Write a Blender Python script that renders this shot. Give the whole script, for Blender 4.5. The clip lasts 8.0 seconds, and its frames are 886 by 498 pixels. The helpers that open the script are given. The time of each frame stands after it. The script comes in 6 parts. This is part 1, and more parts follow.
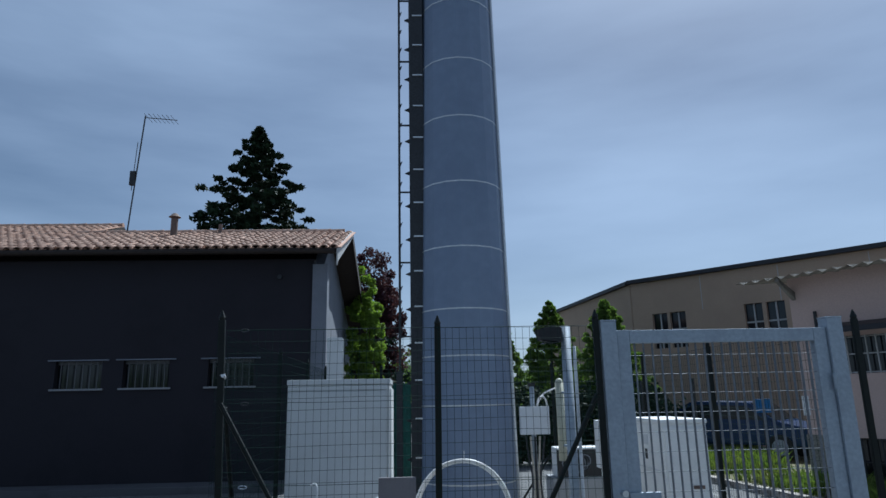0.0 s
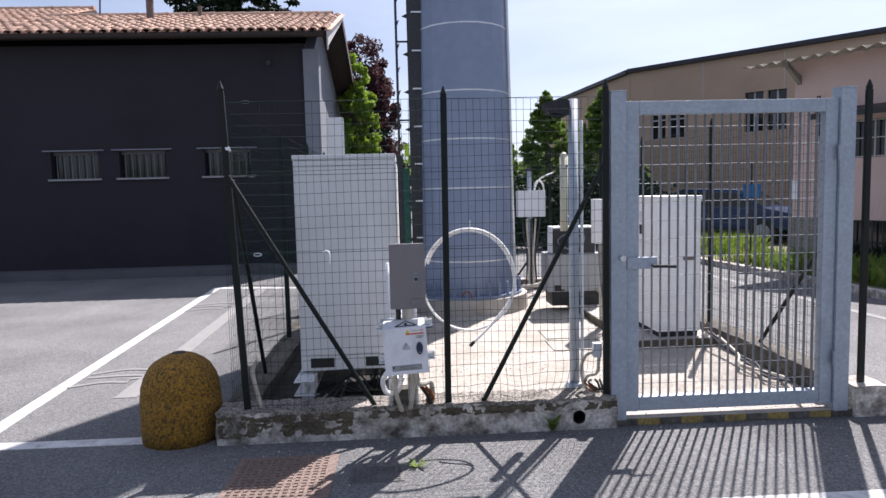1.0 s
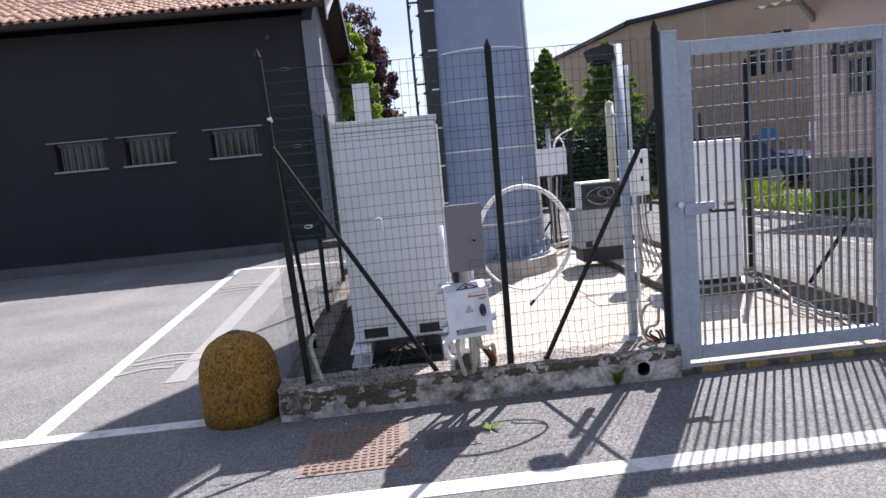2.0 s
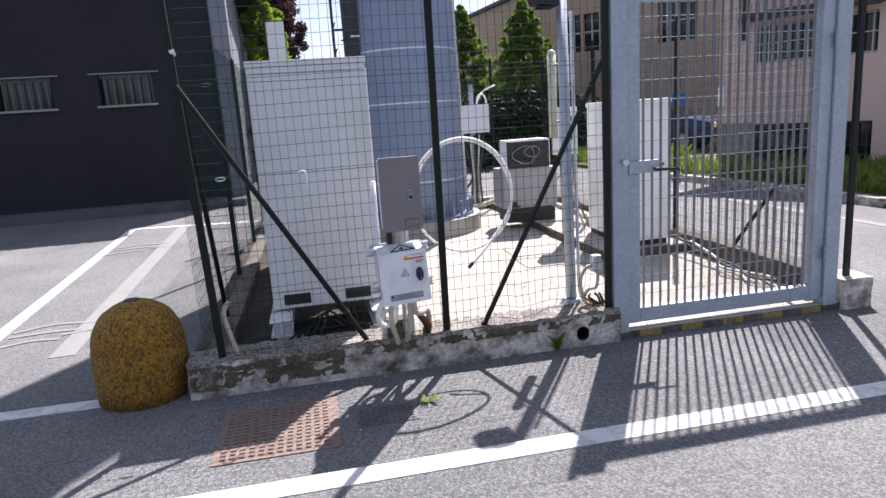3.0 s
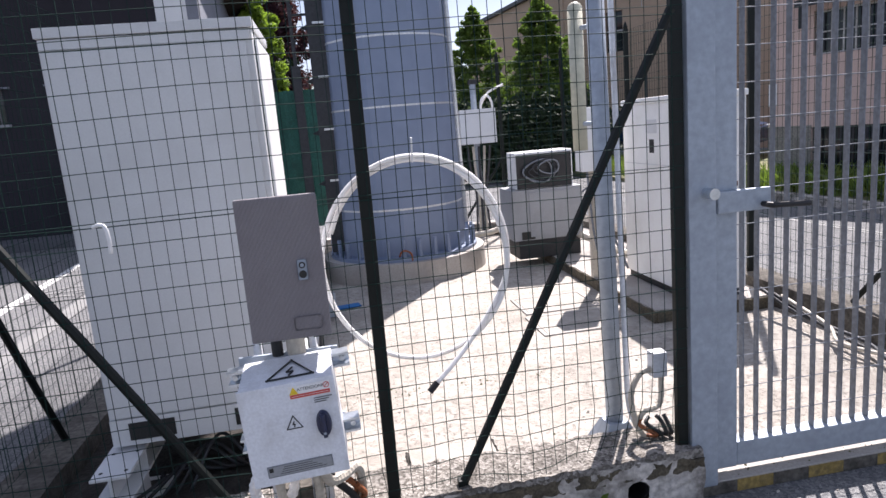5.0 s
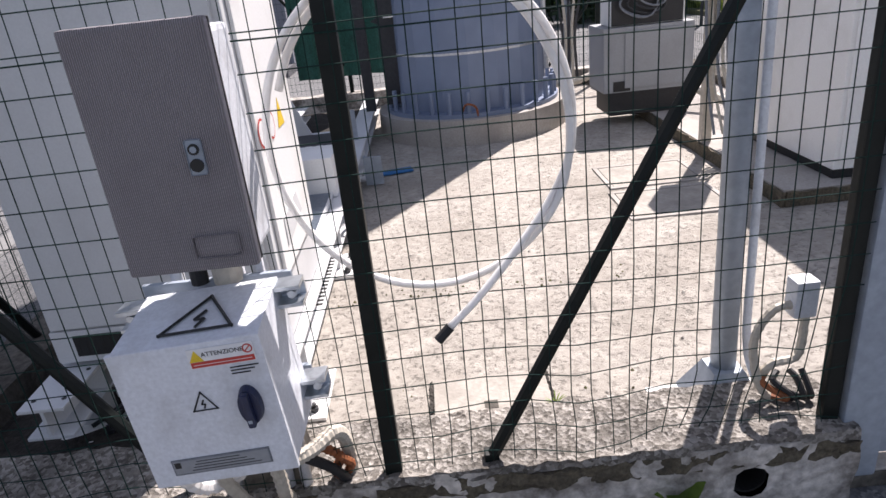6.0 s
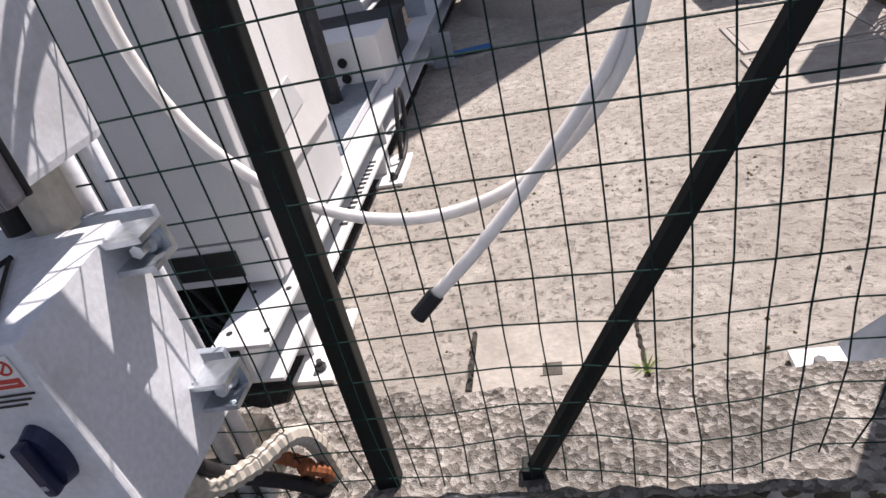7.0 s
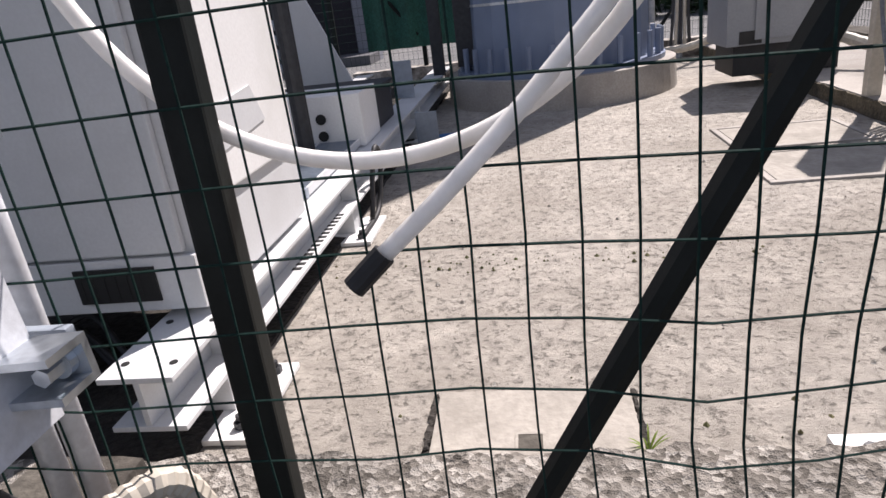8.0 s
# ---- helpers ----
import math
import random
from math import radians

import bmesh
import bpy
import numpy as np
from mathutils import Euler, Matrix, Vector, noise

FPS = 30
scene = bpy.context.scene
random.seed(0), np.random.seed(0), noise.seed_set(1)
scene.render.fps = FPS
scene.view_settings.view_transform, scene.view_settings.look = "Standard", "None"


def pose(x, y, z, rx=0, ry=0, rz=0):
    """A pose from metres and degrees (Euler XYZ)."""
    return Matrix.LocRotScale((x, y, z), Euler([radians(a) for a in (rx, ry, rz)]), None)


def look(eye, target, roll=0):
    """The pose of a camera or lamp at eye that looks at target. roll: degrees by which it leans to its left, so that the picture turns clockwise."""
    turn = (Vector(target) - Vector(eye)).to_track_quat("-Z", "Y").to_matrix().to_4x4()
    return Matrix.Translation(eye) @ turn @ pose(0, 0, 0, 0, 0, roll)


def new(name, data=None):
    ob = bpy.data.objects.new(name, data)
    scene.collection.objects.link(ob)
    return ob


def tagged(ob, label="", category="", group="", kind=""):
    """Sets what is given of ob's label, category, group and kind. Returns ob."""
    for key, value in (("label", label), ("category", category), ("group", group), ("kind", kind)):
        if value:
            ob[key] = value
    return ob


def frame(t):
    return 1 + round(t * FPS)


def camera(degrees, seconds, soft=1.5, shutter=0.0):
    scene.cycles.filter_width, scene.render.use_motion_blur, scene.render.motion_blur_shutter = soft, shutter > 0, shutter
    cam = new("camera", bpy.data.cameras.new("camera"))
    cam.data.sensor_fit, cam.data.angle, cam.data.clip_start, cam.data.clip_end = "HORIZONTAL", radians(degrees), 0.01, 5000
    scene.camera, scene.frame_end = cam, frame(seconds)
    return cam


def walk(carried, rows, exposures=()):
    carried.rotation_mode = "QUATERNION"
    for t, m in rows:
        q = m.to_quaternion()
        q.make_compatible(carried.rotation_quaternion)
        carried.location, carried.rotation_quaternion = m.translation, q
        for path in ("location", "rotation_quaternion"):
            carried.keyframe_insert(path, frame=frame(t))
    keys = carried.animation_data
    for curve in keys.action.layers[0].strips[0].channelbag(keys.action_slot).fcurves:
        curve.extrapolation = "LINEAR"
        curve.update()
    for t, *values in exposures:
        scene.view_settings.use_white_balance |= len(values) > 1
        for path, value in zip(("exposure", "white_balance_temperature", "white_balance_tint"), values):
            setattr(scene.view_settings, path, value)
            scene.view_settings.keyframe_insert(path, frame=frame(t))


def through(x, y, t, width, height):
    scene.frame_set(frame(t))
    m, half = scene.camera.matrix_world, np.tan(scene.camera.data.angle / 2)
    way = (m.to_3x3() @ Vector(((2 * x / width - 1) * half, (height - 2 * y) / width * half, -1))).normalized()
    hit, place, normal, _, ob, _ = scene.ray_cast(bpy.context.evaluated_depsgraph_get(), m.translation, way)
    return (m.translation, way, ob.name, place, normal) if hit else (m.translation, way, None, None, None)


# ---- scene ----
cam = camera(68.7, 8.0)
PATH = [
    (0, (-0.155, -0.198, 1.687), (-0.056, 1.748, 2.138), -1.1),
    (0.5, (-0.195, -0.187, 1.615), (-0.123, 1.81, 1.677), -0.5),
    (1, (-0.239, -0.134, 1.549), (-0.129, 1.856, 1.378), -1.4),
    (1.2, (-0.286, -0.101, 1.554), (-0.247, 1.894, 1.417), -2.4),
    (2.3, (-0.67, 0.009, 1.498), (-0.551, 1.981, 1.187), -5.9),
    (2.5, (-0.706, 0.05, 1.51), (-0.494, 2.012, 1.183), -3.0),
    (3, (-0.684, 0.332, 1.456), (-0.315, 2.256, 1.051), -3.8),
    (3.5, (-0.601, 0.67, 1.466), (-0.201, 2.607, 1.171), -3.3),
    (4, (-0.512, 1.101, 1.443), (-0.035, 3.022, 1.156), -2.9),
    (4.5, (-0.266, 1.53, 1.419), (0.043, 3.482, 1.108), -4.5),
    (5, (-0.084, 1.956, 1.399), (0.223, 3.897, 1.03), -4.9),
    (5.2, (-0.032, 2.118, 1.386), (0.188, 4.042, 0.886), -6.9),
    (6.3, (0.226, 2.909, 1.23), (0.132, 4.713, 0.372), -7.2),
    (6.5, (0.252, 3.027, 1.195), (0.072, 4.791, 0.271), -9.9),
    (7, (0.332, 3.259, 1.047), (-0.067, 4.931, 0.026), -13.8),
    (7.2, (0.321, 3.32, 0.978), (-0.055, 5.019, -0.008), -14.0),
    (7.5, (0.299, 3.369, 0.869), (-0.073, 5.165, 0.07), -11.5),
    (8, (0.288, 3.394, 0.799), (-0.001, 5.238, 0.081), -7.0),
]

# exposure follows the phone's metering from the sky down to the yard
EXPOSURES = [(0.0, 0.15, 5300, 3), (0.3, 0.28, 5550, 6), (0.5, 0.45, 5850, 8), (0.8, 0.87, 6150, 14), (1.0, 1.12, 6250, 18),
             (1.2, 1.18, 6250, 19), (2.3, 1.31, 6250, 19), (5.2, 1.22, 6250, 19), (6.3, 0.80, 6450, 19), (7.0, 0.58, 6500, 20), (8.0, 0.62, 6450, 19)]
walk(cam, [(t, look(eye, target, roll)) for t, eye, target, roll in PATH], EXPOSURES)

# ---------------------------------------------------------------- light
SUN_TO = Vector((0.376, 0.633, 1.0)).normalized()
world = bpy.data.worlds.new("sky")
scene.world = world
world.use_nodes = True
wn, wl = world.node_tree.nodes, world.node_tree.links
sky = wn.new("ShaderNodeTexSky")
sky.sky_type = "NISHITA"
sky.sun_disc = False
sky.sun_elevation = math.asin(SUN_TO.z)
sky.sun_rotation = math.atan2(SUN_TO.x, SUN_TO.y)
sky.altitude, sky.air_density, sky.dust_density, sky.ozone_density = 200, 1.0, 2.0, 3.0
# thin streaks of high cloud over the clear sky
wco, wmap, cloud, veil, white = (wn.new("ShaderNode" + k) for k in ("TexCoord", "Mapping", "TexNoise", "MapRange", "Mix"))
wmap.inputs["Rotation"].default_value = (0.3, 0.5, 0.6)
wmap.inputs["Scale"].default_value = (1.2, 1.2, 5.5)
cloud.inputs["Scale"].default_value, cloud.inputs["Detail"].default_value, cloud.inputs["Roughness"].default_value = 1.1, 6, 0.5
veil.inputs["From Min"].default_value, veil.inputs["From Max"].default_value = 0.30, 0.95
veil.inputs["To Min"].default_value, veil.inputs["To Max"].default_value = 0.07, 0.42
white.data_type = "RGBA"
white.inputs["B"].default_value = (21.0, 23.0, 26.5, 1)
wl.new(wco.outputs["Generated"], wmap.inputs["Vector"])
wl.new(wmap.outputs["Vector"], cloud.inputs["Vector"])
wl.new(cloud.outputs["Fac"], veil.inputs["Value"])
wl.new(veil.outputs["Result"], white.inputs["Factor"])
wl.new(sky.outputs[0], white.inputs["A"])
wl.new(white.outputs["Result"], wn["Background"].inputs[0])
wn["Background"].inputs[1].default_value = 0.0425
sun = new("sun", bpy.data.lights.new("sun", "SUN"))
sun.data.energy, sun.data.angle, sun.data.color = 5.0, radians(0.6), (1.0, 0.95, 0.87)
sun.matrix_world = look(SUN_TO * 40, (0, 0, 0))


# ---------------------------------------------------------------- materials
def material(name, base, rough=0.7, metal=0.0, vary=0.25, grain=60.0, stain=3.0, bump=0.15, second=None, spots=0.0, random_tint=0.0, depth=0.004, spec=0.5):
    """Principled paint with fine grain, broad staining towards a second colour, and relief."""
    m = bpy.data.materials.new(name)
    m.use_nodes = True
    n, l = m.node_tree.nodes, m.node_tree.links
    p = n["Principled BSDF"]
    p.inputs["Roughness"].default_value, p.inputs["Metallic"].default_value = rough, metal
    p.inputs["Specular IOR Level"].default_value = spec
    co = n.new("ShaderNodeTexCoord")
    fine, broad = n.new("ShaderNodeTexNoise"), n.new("ShaderNodeTexNoise")
    fine.inputs["Scale"].default_value, fine.inputs["Detail"].default_value = grain, 5
    broad.inputs["Scale"].default_value, broad.inputs["Detail"].default_value, broad.inputs["Roughness"].default_value = stain, 6, 0.65
    for t in (fine, broad):
        l.new(co.outputs["Object"], t.inputs["Vector"])
    b = Vector(base)
    ramp = n.new("ShaderNodeValToRGB")
    ramp.color_ramp.elements[0].position, ramp.color_ramp.elements[1].position = 0.32, 0.68
    ramp.color_ramp.elements[0].color = (*(b * (1 - vary)), 1)
    ramp.color_ramp.elements[1].color = (*[min(1, c * (1 + vary)) for c in base], 1)
    l.new(fine.outputs["Fac"], ramp.inputs["Fac"])
    out = ramp.outputs["Color"]
    mix = n.new("ShaderNodeMix")
    mix.data_type = "RGBA"
    edge = n.new("ShaderNodeMapRange")
    edge.inputs["From Min"].default_value, edge.inputs["From Max"].default_value = 0.48 - 0.1 * spots, 0.72 - 0.1 * spots
    l.new(broad.outputs["Fac"], edge.inputs["Value"])
    l.new(edge.outputs["Result"], mix.inputs["Factor"])
    l.new(out, mix.inputs["A"])
    mix.inputs["B"].default_value = (*(second or tuple(b * (1 - 0.6 * vary))), 1)
    out = mix.outputs["Result"]
    if random_tint:
        info, hsv = n.new("ShaderNodeObjectInfo"), n.new("ShaderNodeHueSaturation")
        rng = n.new("ShaderNodeMapRange")
        rng.inputs["To Min"].default_value, rng.inputs["To Max"].default_value = 1 - random_tint, 1 + random_tint
        l.new(info.outputs["Random"], rng.inputs["Value"])
        l.new(rng.outputs["Result"], hsv.inputs["Value"])
        l.new(out, hsv.inputs["Color"])
        out = hsv.outputs["Color"]
    l.new(out, p.inputs["Base Color"])
    if bump:
        bp = n.new("ShaderNodeBump")
        bp.inputs["Strength"].default_value, bp.inputs["Distance"].default_value = bump, depth
        l.new(fine.outputs["Fac"], bp.inputs["Height"])
        l.new(bp.outputs["Normal"], p.inputs["Normal"])
    return m


def speckled(name, base, dark, light, size, rough=0.9, bump=0.6, stain=0.8, stain_dark=0.75, depth=0.006):
    """Bound aggregate (asphalt, washed concrete): stones by Voronoi cell, broad patches by noise."""
    m = bpy.data.materials.new(name)
    m.use_nodes = True
    n, l = m.node_tree.nodes, m.node_tree.links
    p = n["Principled BSDF"]
    p.inputs["Roughness"].default_value = rough
    p.inputs["Specular IOR Level"].default_value = 0.3
    co = n.new("ShaderNodeTexCoord")
    vor, broad, fine = n.new("ShaderNodeTexVoronoi"), n.new("ShaderNodeTexNoise"), n.new("ShaderNodeTexNoise")
    vor.inputs["Scale"].default_value = 1 / size
    broad.inputs["Scale"].default_value, broad.inputs["Detail"].default_value = stain, 8
    fine.inputs["Scale"].default_value, fine.inputs["Detail"].default_value = 3.5 / size, 3
    for t in (vor, broad, fine):
        l.new(co.outputs["Object"], t.inputs["Vector"])
    sep = n.new("ShaderNodeSeparateColor")
    l.new(vor.outputs["Color"], sep.inputs["Color"])
    ramp = n.new("ShaderNodeValToRGB")
    e = ramp.color_ramp.elements
    e[0].position, e[0].color = 0.0, (*dark, 1)
    e[1].position, e[1].color = 1.0, (*light, 1)
    mid = e.new(0.5)
    mid.color = (*base, 1)
    l.new(sep.outputs[0], ramp.inputs["Fac"])
    rng = n.new("ShaderNodeMapRange")
    rng.inputs["From Min"].default_value, rng.inputs["From Max"].default_value = 0.3, 0.7
    rng.inputs["To Min"].default_value, rng.inputs["To Max"].default_value = stain_dark, 1.12
    l.new(broad.outputs["Fac"], rng.inputs["Value"])
    mul = n.new("ShaderNodeMix")
    mul.data_type, mul.blend_type = "RGBA", "MULTIPLY"
    mul.inputs["Factor"].default_value = 1.0
    l.new(ramp.outputs["Color"], mul.inputs["A"])
    l.new(rng.outputs["Result"], mul.inputs["B"])
    l.new(mul.outputs["Result"], p.inputs["Base Color"])
    add = n.new("ShaderNodeMath")
    l.new(vor.outputs["Distance"], add.inputs[0])
    l.new(fine.outputs["Fac"], add.inputs[1])
    bp = n.new("ShaderNodeBump")
    bp.inputs["Strength"].default_value, bp.inputs["Distance"].default_value = bump, depth
    l.new(add.outputs["Value"], bp.inputs["Height"])
    l.new(bp.outputs["Normal"], p.inputs["Normal"])
    return m


ASPHALT = speckled("asphalt", (0.150, 0.151, 0.155), (0.098, 0.1, 0.106), (0.235, 0.234, 0.23), 0.009, stain=0.9, stain_dark=0.76, bump=0.7)

def swept_concrete():
    """Old rough yard concrete: swept relief, pits, pale laitance and grey grime at several sizes."""
    m = material("yard_concrete", (0.425, 0.392, 0.348), 0.93, grain=26, stain=2.4, vary=0.17, second=(0.315, 0.286, 0.248), bump=0.0, spots=0.35, spec=0.25)
    n, l = m.node_tree.nodes, m.node_tree.links
    p = n["Principled BSDF"]
    src = p.inputs["Base Color"].links[0].from_socket
    co, mp = n.new("ShaderNodeTexCoord"), n.new("ShaderNodeMapping")
    mp.inputs["Scale"].default_value = (0.45, 1.0, 1.0)
    mp.inputs["Rotation"].default_value = (0, 0, 0.25)
    rough, pit = n.new("ShaderNodeTexNoise"), n.new("ShaderNodeTexNoise")
    rough.inputs["Scale"].default_value, rough.inputs["Detail"].default_value, rough.inputs["Roughness"].default_value = 85, 9, 0.78
    pit.inputs["Scale"].default_value, pit.inputs["Detail"].default_value, pit.inputs["Roughness"].default_value = 55, 6, 0.7
    l.new(co.outputs["Object"], mp.inputs["Vector"])
    l.new(mp.outputs["Vector"], rough.inputs["Vector"])
    l.new(co.outputs["Object"], pit.inputs["Vector"])
    rng, mul, add, bp = n.new("ShaderNodeMapRange"), n.new("ShaderNodeMix"), n.new("ShaderNodeMath"), n.new("ShaderNodeBump")
    rng.inputs["From Min"].default_value, rng.inputs["From Max"].default_value = 0.34, 0.46
    rng.inputs["To Min"].default_value, rng.inputs["To Max"].default_value = 0.6, 1.0
    l.new(pit.outputs["Fac"], rng.inputs["Value"])
    mul.data_type, mul.blend_type = "RGBA", "MULTIPLY"
    mul.inputs["Factor"].default_value = 1.0
    l.new(src, mul.inputs["A"])
    l.new(rng.outputs["Result"], mul.inputs["B"])
    l.new(mul.outputs["Result"], p.inputs["Base Color"])
    l.new(rough.outputs["Fac"], add.inputs[0])
    l.new(rng.outputs["Result"], add.inputs[1])
    bp.inputs["Strength"].default_value, bp.inputs["Distance"].default_value = 1.0, 0.009
    l.new(add.outputs["Value"], bp.inputs["Height"])
    l.new(bp.outputs["Normal"], p.inputs["Normal"])
    return m


CONCRETE = swept_concrete()
LIDSTONE = material("worn_lid_concrete", (0.355, 0.328, 0.29), 0.92, grain=70, stain=7, vary=0.10, second=(0.25, 0.23, 0.2), bump=0.7, spots=0.35)
SLAB = material("smooth_concrete", (0.37, 0.345, 0.315), 0.9, grain=90, stain=2.5, vary=0.12, second=(0.27, 0.245, 0.22), bump=0.3)
KERB = material("old_kerb_concrete", (0.55, 0.51, 0.465), 0.92, grain=45, stain=5.5, vary=0.3, second=(0.075, 0.062, 0.05), bump=0.7, spots=0.85, depth=0.01)
# Moss stain tones, lowered further to carry the shade lying on the left kerb.
KERB_DARK = material("mossy_shade_dark_concrete", (0.105, 0.095, 0.08), 0.95, grain=45, stain=6, vary=0.4, second=(0.04, 0.034, 0.028), bump=0.7, spots=0.5, depth=0.01)
CAPSTONE = speckled("dirty_kerb_top", (0.28, 0.256, 0.226), (0.12, 0.107, 0.092), (0.46, 0.43, 0.39), 0.010, bump=0.8, stain=6, stain_dark=0.5, depth=0.008)
GREYBOX = material("dull_grey_steel", (0.27, 0.28, 0.295), 0.55, grain=90, stain=3, vary=0.06, second=(0.21, 0.215, 0.225), bump=0.05)
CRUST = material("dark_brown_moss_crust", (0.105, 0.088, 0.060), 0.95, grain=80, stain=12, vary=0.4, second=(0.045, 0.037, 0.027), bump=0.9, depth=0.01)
GRAVEL = speckled("washed_aggregate", (0.41, 0.38, 0.34), (0.19, 0.17, 0.15), (0.55, 0.52, 0.47), 0.011, bump=0.8, stain=6, depth=0.008)
PAINT_LINE = material("worn_white_paint", (0.56, 0.56, 0.55), 0.8, grain=140, stain=9, vary=0.18, second=(0.27, 0.27, 0.265), bump=0.3)
PAINT_OLD = material("faded_white_paint", (0.195, 0.194, 0.19), 0.85, grain=120, stain=6, vary=0.18, second=(0.17, 0.17, 0.17), bump=0.3)
GREEN_POST = material("green_powder_coat", (0.0025, 0.0050, 0.0044), 0.5, grain=200, stain=9, vary=0.25, second=(0.007, 0.010, 0.009), bump=0.05, spec=0.3)
WIRE = material("green_plastic_wire", (0.011, 0.030, 0.026), 0.8, grain=150, stain=12, vary=0.3, bump=0.0, spec=0.12)
GALV = material("galvanised_steel", (0.335, 0.38, 0.44), 0.56, 0.3, grain=38, stain=5, vary=0.11, second=(0.27, 0.305, 0.36), bump=0.06)
BARSTEEL = material("dull_galvanised_bar", (0.19, 0.205, 0.23), 0.62, 0.3, grain=60, stain=7, vary=0.2, second=(0.14, 0.15, 0.17), bump=0.05)
ZINC = material("bright_zinc", (0.62, 0.66, 0.70), 0.3, 0.9, grain=80, stain=20, vary=0.15, bump=0.05)
TOWER = material("tower_grey_blue_paint", (0.19, 0.235, 0.33), 0.45, 0.1, grain=8, stain=1.2, vary=0.06, second=(0.16, 0.2, 0.29), bump=0.03)
BAND = material("tower_seam_steel", (0.62, 0.63, 0.64), 0.35, 0.6, grain=60, stain=9, vary=0.15, bump=0.05)
TRAY = material("dark_tray_steel", (0.035, 0.037, 0.042), 0.55, 0.3, grain=40, stain=3, vary=0.25, bump=0.05)
CABINET = material("light_grey_cabinet_paint", (0.61, 0.62, 0.63), 0.5, grain=160, stain=2.2, vary=0.035, second=(0.53, 0.535, 0.54), bump=0.06)
WHITE = material("white_cabinet_paint", (0.80, 0.80, 0.79), 0.45, grain=130, stain=2.5, vary=0.04, second=(0.68, 0.675, 0.65), bump=0.05)

def ribbed_plastic():
    """Grey moulded polyester with fine upright ribs, their groove shade put into the colour."""
    m = material("grey_polyester_box", (0.345, 0.318, 0.335), 0.55, grain=240, stain=6, vary=0.08, second=(0.295, 0.265, 0.283), bump=0.25)
    n, l = m.node_tree.nodes, m.node_tree.links
    co, wave, bp, p = n.new("ShaderNodeTexCoord"), n.new("ShaderNodeTexWave"), n.new("ShaderNodeBump"), n["Principled BSDF"]
    wave.bands_direction = "X"
    wave.inputs["Scale"].default_value, wave.inputs["Distortion"].default_value = 95.0, 0.2
    bp.inputs["Strength"].default_value, bp.inputs["Distance"].default_value = 1.0, 0.0025
    l.new(co.outputs["Object"], wave.inputs["Vector"])
    l.new(wave.outputs["Fac"], bp.inputs["Height"])
    l.new(bp.outputs["Normal"], p.inputs["Normal"])
    src = p.inputs["Base Color"].links[0].from_socket
    # Base colour darkens between ribs, standing in for their self-shading.
    groove_shade, mul = n.new("ShaderNodeMapRange"), n.new("ShaderNodeMix")
    groove_shade.inputs["To Min"].default_value, groove_shade.inputs["To Max"].default_value = 0.55, 1.12
    mul.data_type, mul.blend_type = "RGBA", "MULTIPLY"
    mul.inputs["Factor"].default_value = 1.0
    l.new(wave.outputs["Fac"], groove_shade.inputs["Value"])
    l.new(src, mul.inputs["A"])
    l.new(groove_shade.outputs["Result"], mul.inputs["B"])
    l.new(mul.outputs["Result"], p.inputs["Base Color"])
    return m


METER = ribbed_plastic()
BOXWHITE = material("weathered_white_enclosure", (0.66, 0.68, 0.72), 0.5, grain=120, stain=6, vary=0.08, second=(0.46, 0.46, 0.47), bump=0.12)
BLACK = material("black_rubber", (0.014, 0.014, 0.016), 0.6, grain=120, stain=10, vary=0.3, bump=0.1)
HOSE = material("white_plastic_hose", (0.78, 0.76, 0.74), 0.42, grain=70, stain=8, vary=0.05, second=(0.70, 0.67, 0.63), bump=0.05)
HOSE.node_tree.nodes["Principled BSDF"].inputs["Subsurface Weight"].default_value = 0.7
HOSE.node_tree.nodes["Principled BSDF"].inputs["Subsurface Radius"].default_value = (0.02, 0.02, 0.02)
HOSE.node_tree.nodes["Principled BSDF"].inputs["Subsurface Scale"].default_value = 1.0
CONDUIT = material("cream_corrugated_conduit", (0.48, 0.44, 0.37), 0.55, grain=70, stain=9, vary=0.12, second=(0.36, 0.32, 0.26), bump=0.05)
ORANGE = material("rust_orange_cable", (0.27, 0.085, 0.028), 0.7, grain=50, stain=14, vary=0.35, second=(0.07, 0.034, 0.018), bump=0.2)
YELLOW = material("mossy_yellow_paint", (0.35, 0.175, 0.012), 0.85, grain=150, stain=62, vary=0.45, second=(0.045, 0.03, 0.011), bump=0.9, spots=0.8, depth=0.008)
RUST = material("rusty_cast_iron", (0.18, 0.13, 0.108), 0.8, 0.15, grain=60, stain=9, vary=0.3, second=(0.20, 0.145, 0.125), bump=0.5)
DARKIRON = material("dull_dark_iron", (0.10, 0.098, 0.098), 0.8, 0.15, grain=60, stain=9, vary=0.3, second=(0.15, 0.145, 0.14), bump=0.5)
DARKWALL = material("dark_charcoal_render", (0.019, 0.017, 0.024), 0.9, grain=60, stain=0.9, vary=0.2, second=(0.013, 0.0115, 0.017), bump=0.3)
WALKWAY = material("dark_grey_walkway", (0.10, 0.10, 0.11), 0.9, grain=60, stain=2, vary=0.2, second=(0.07, 0.07, 0.078), bump=0.3)
SOFFIT = material("dark_brown_timber", (0.028, 0.018, 0.014), 0.8, grain=20, stain=2, vary=0.3, bump=0.2)
PLASTER = material("grey_plaster", (0.19, 0.20, 0.235), 0.9, grain=50, stain=1.5, vary=0.1, second=(0.15, 0.16, 0.19), bump=0.25)
TERRA = material("terracotta_tile", (0.40, 0.235, 0.165), 0.85, grain=40, stain=5, vary=0.22, second=(0.46, 0.33, 0.26), bump=0.4, random_tint=0.22)
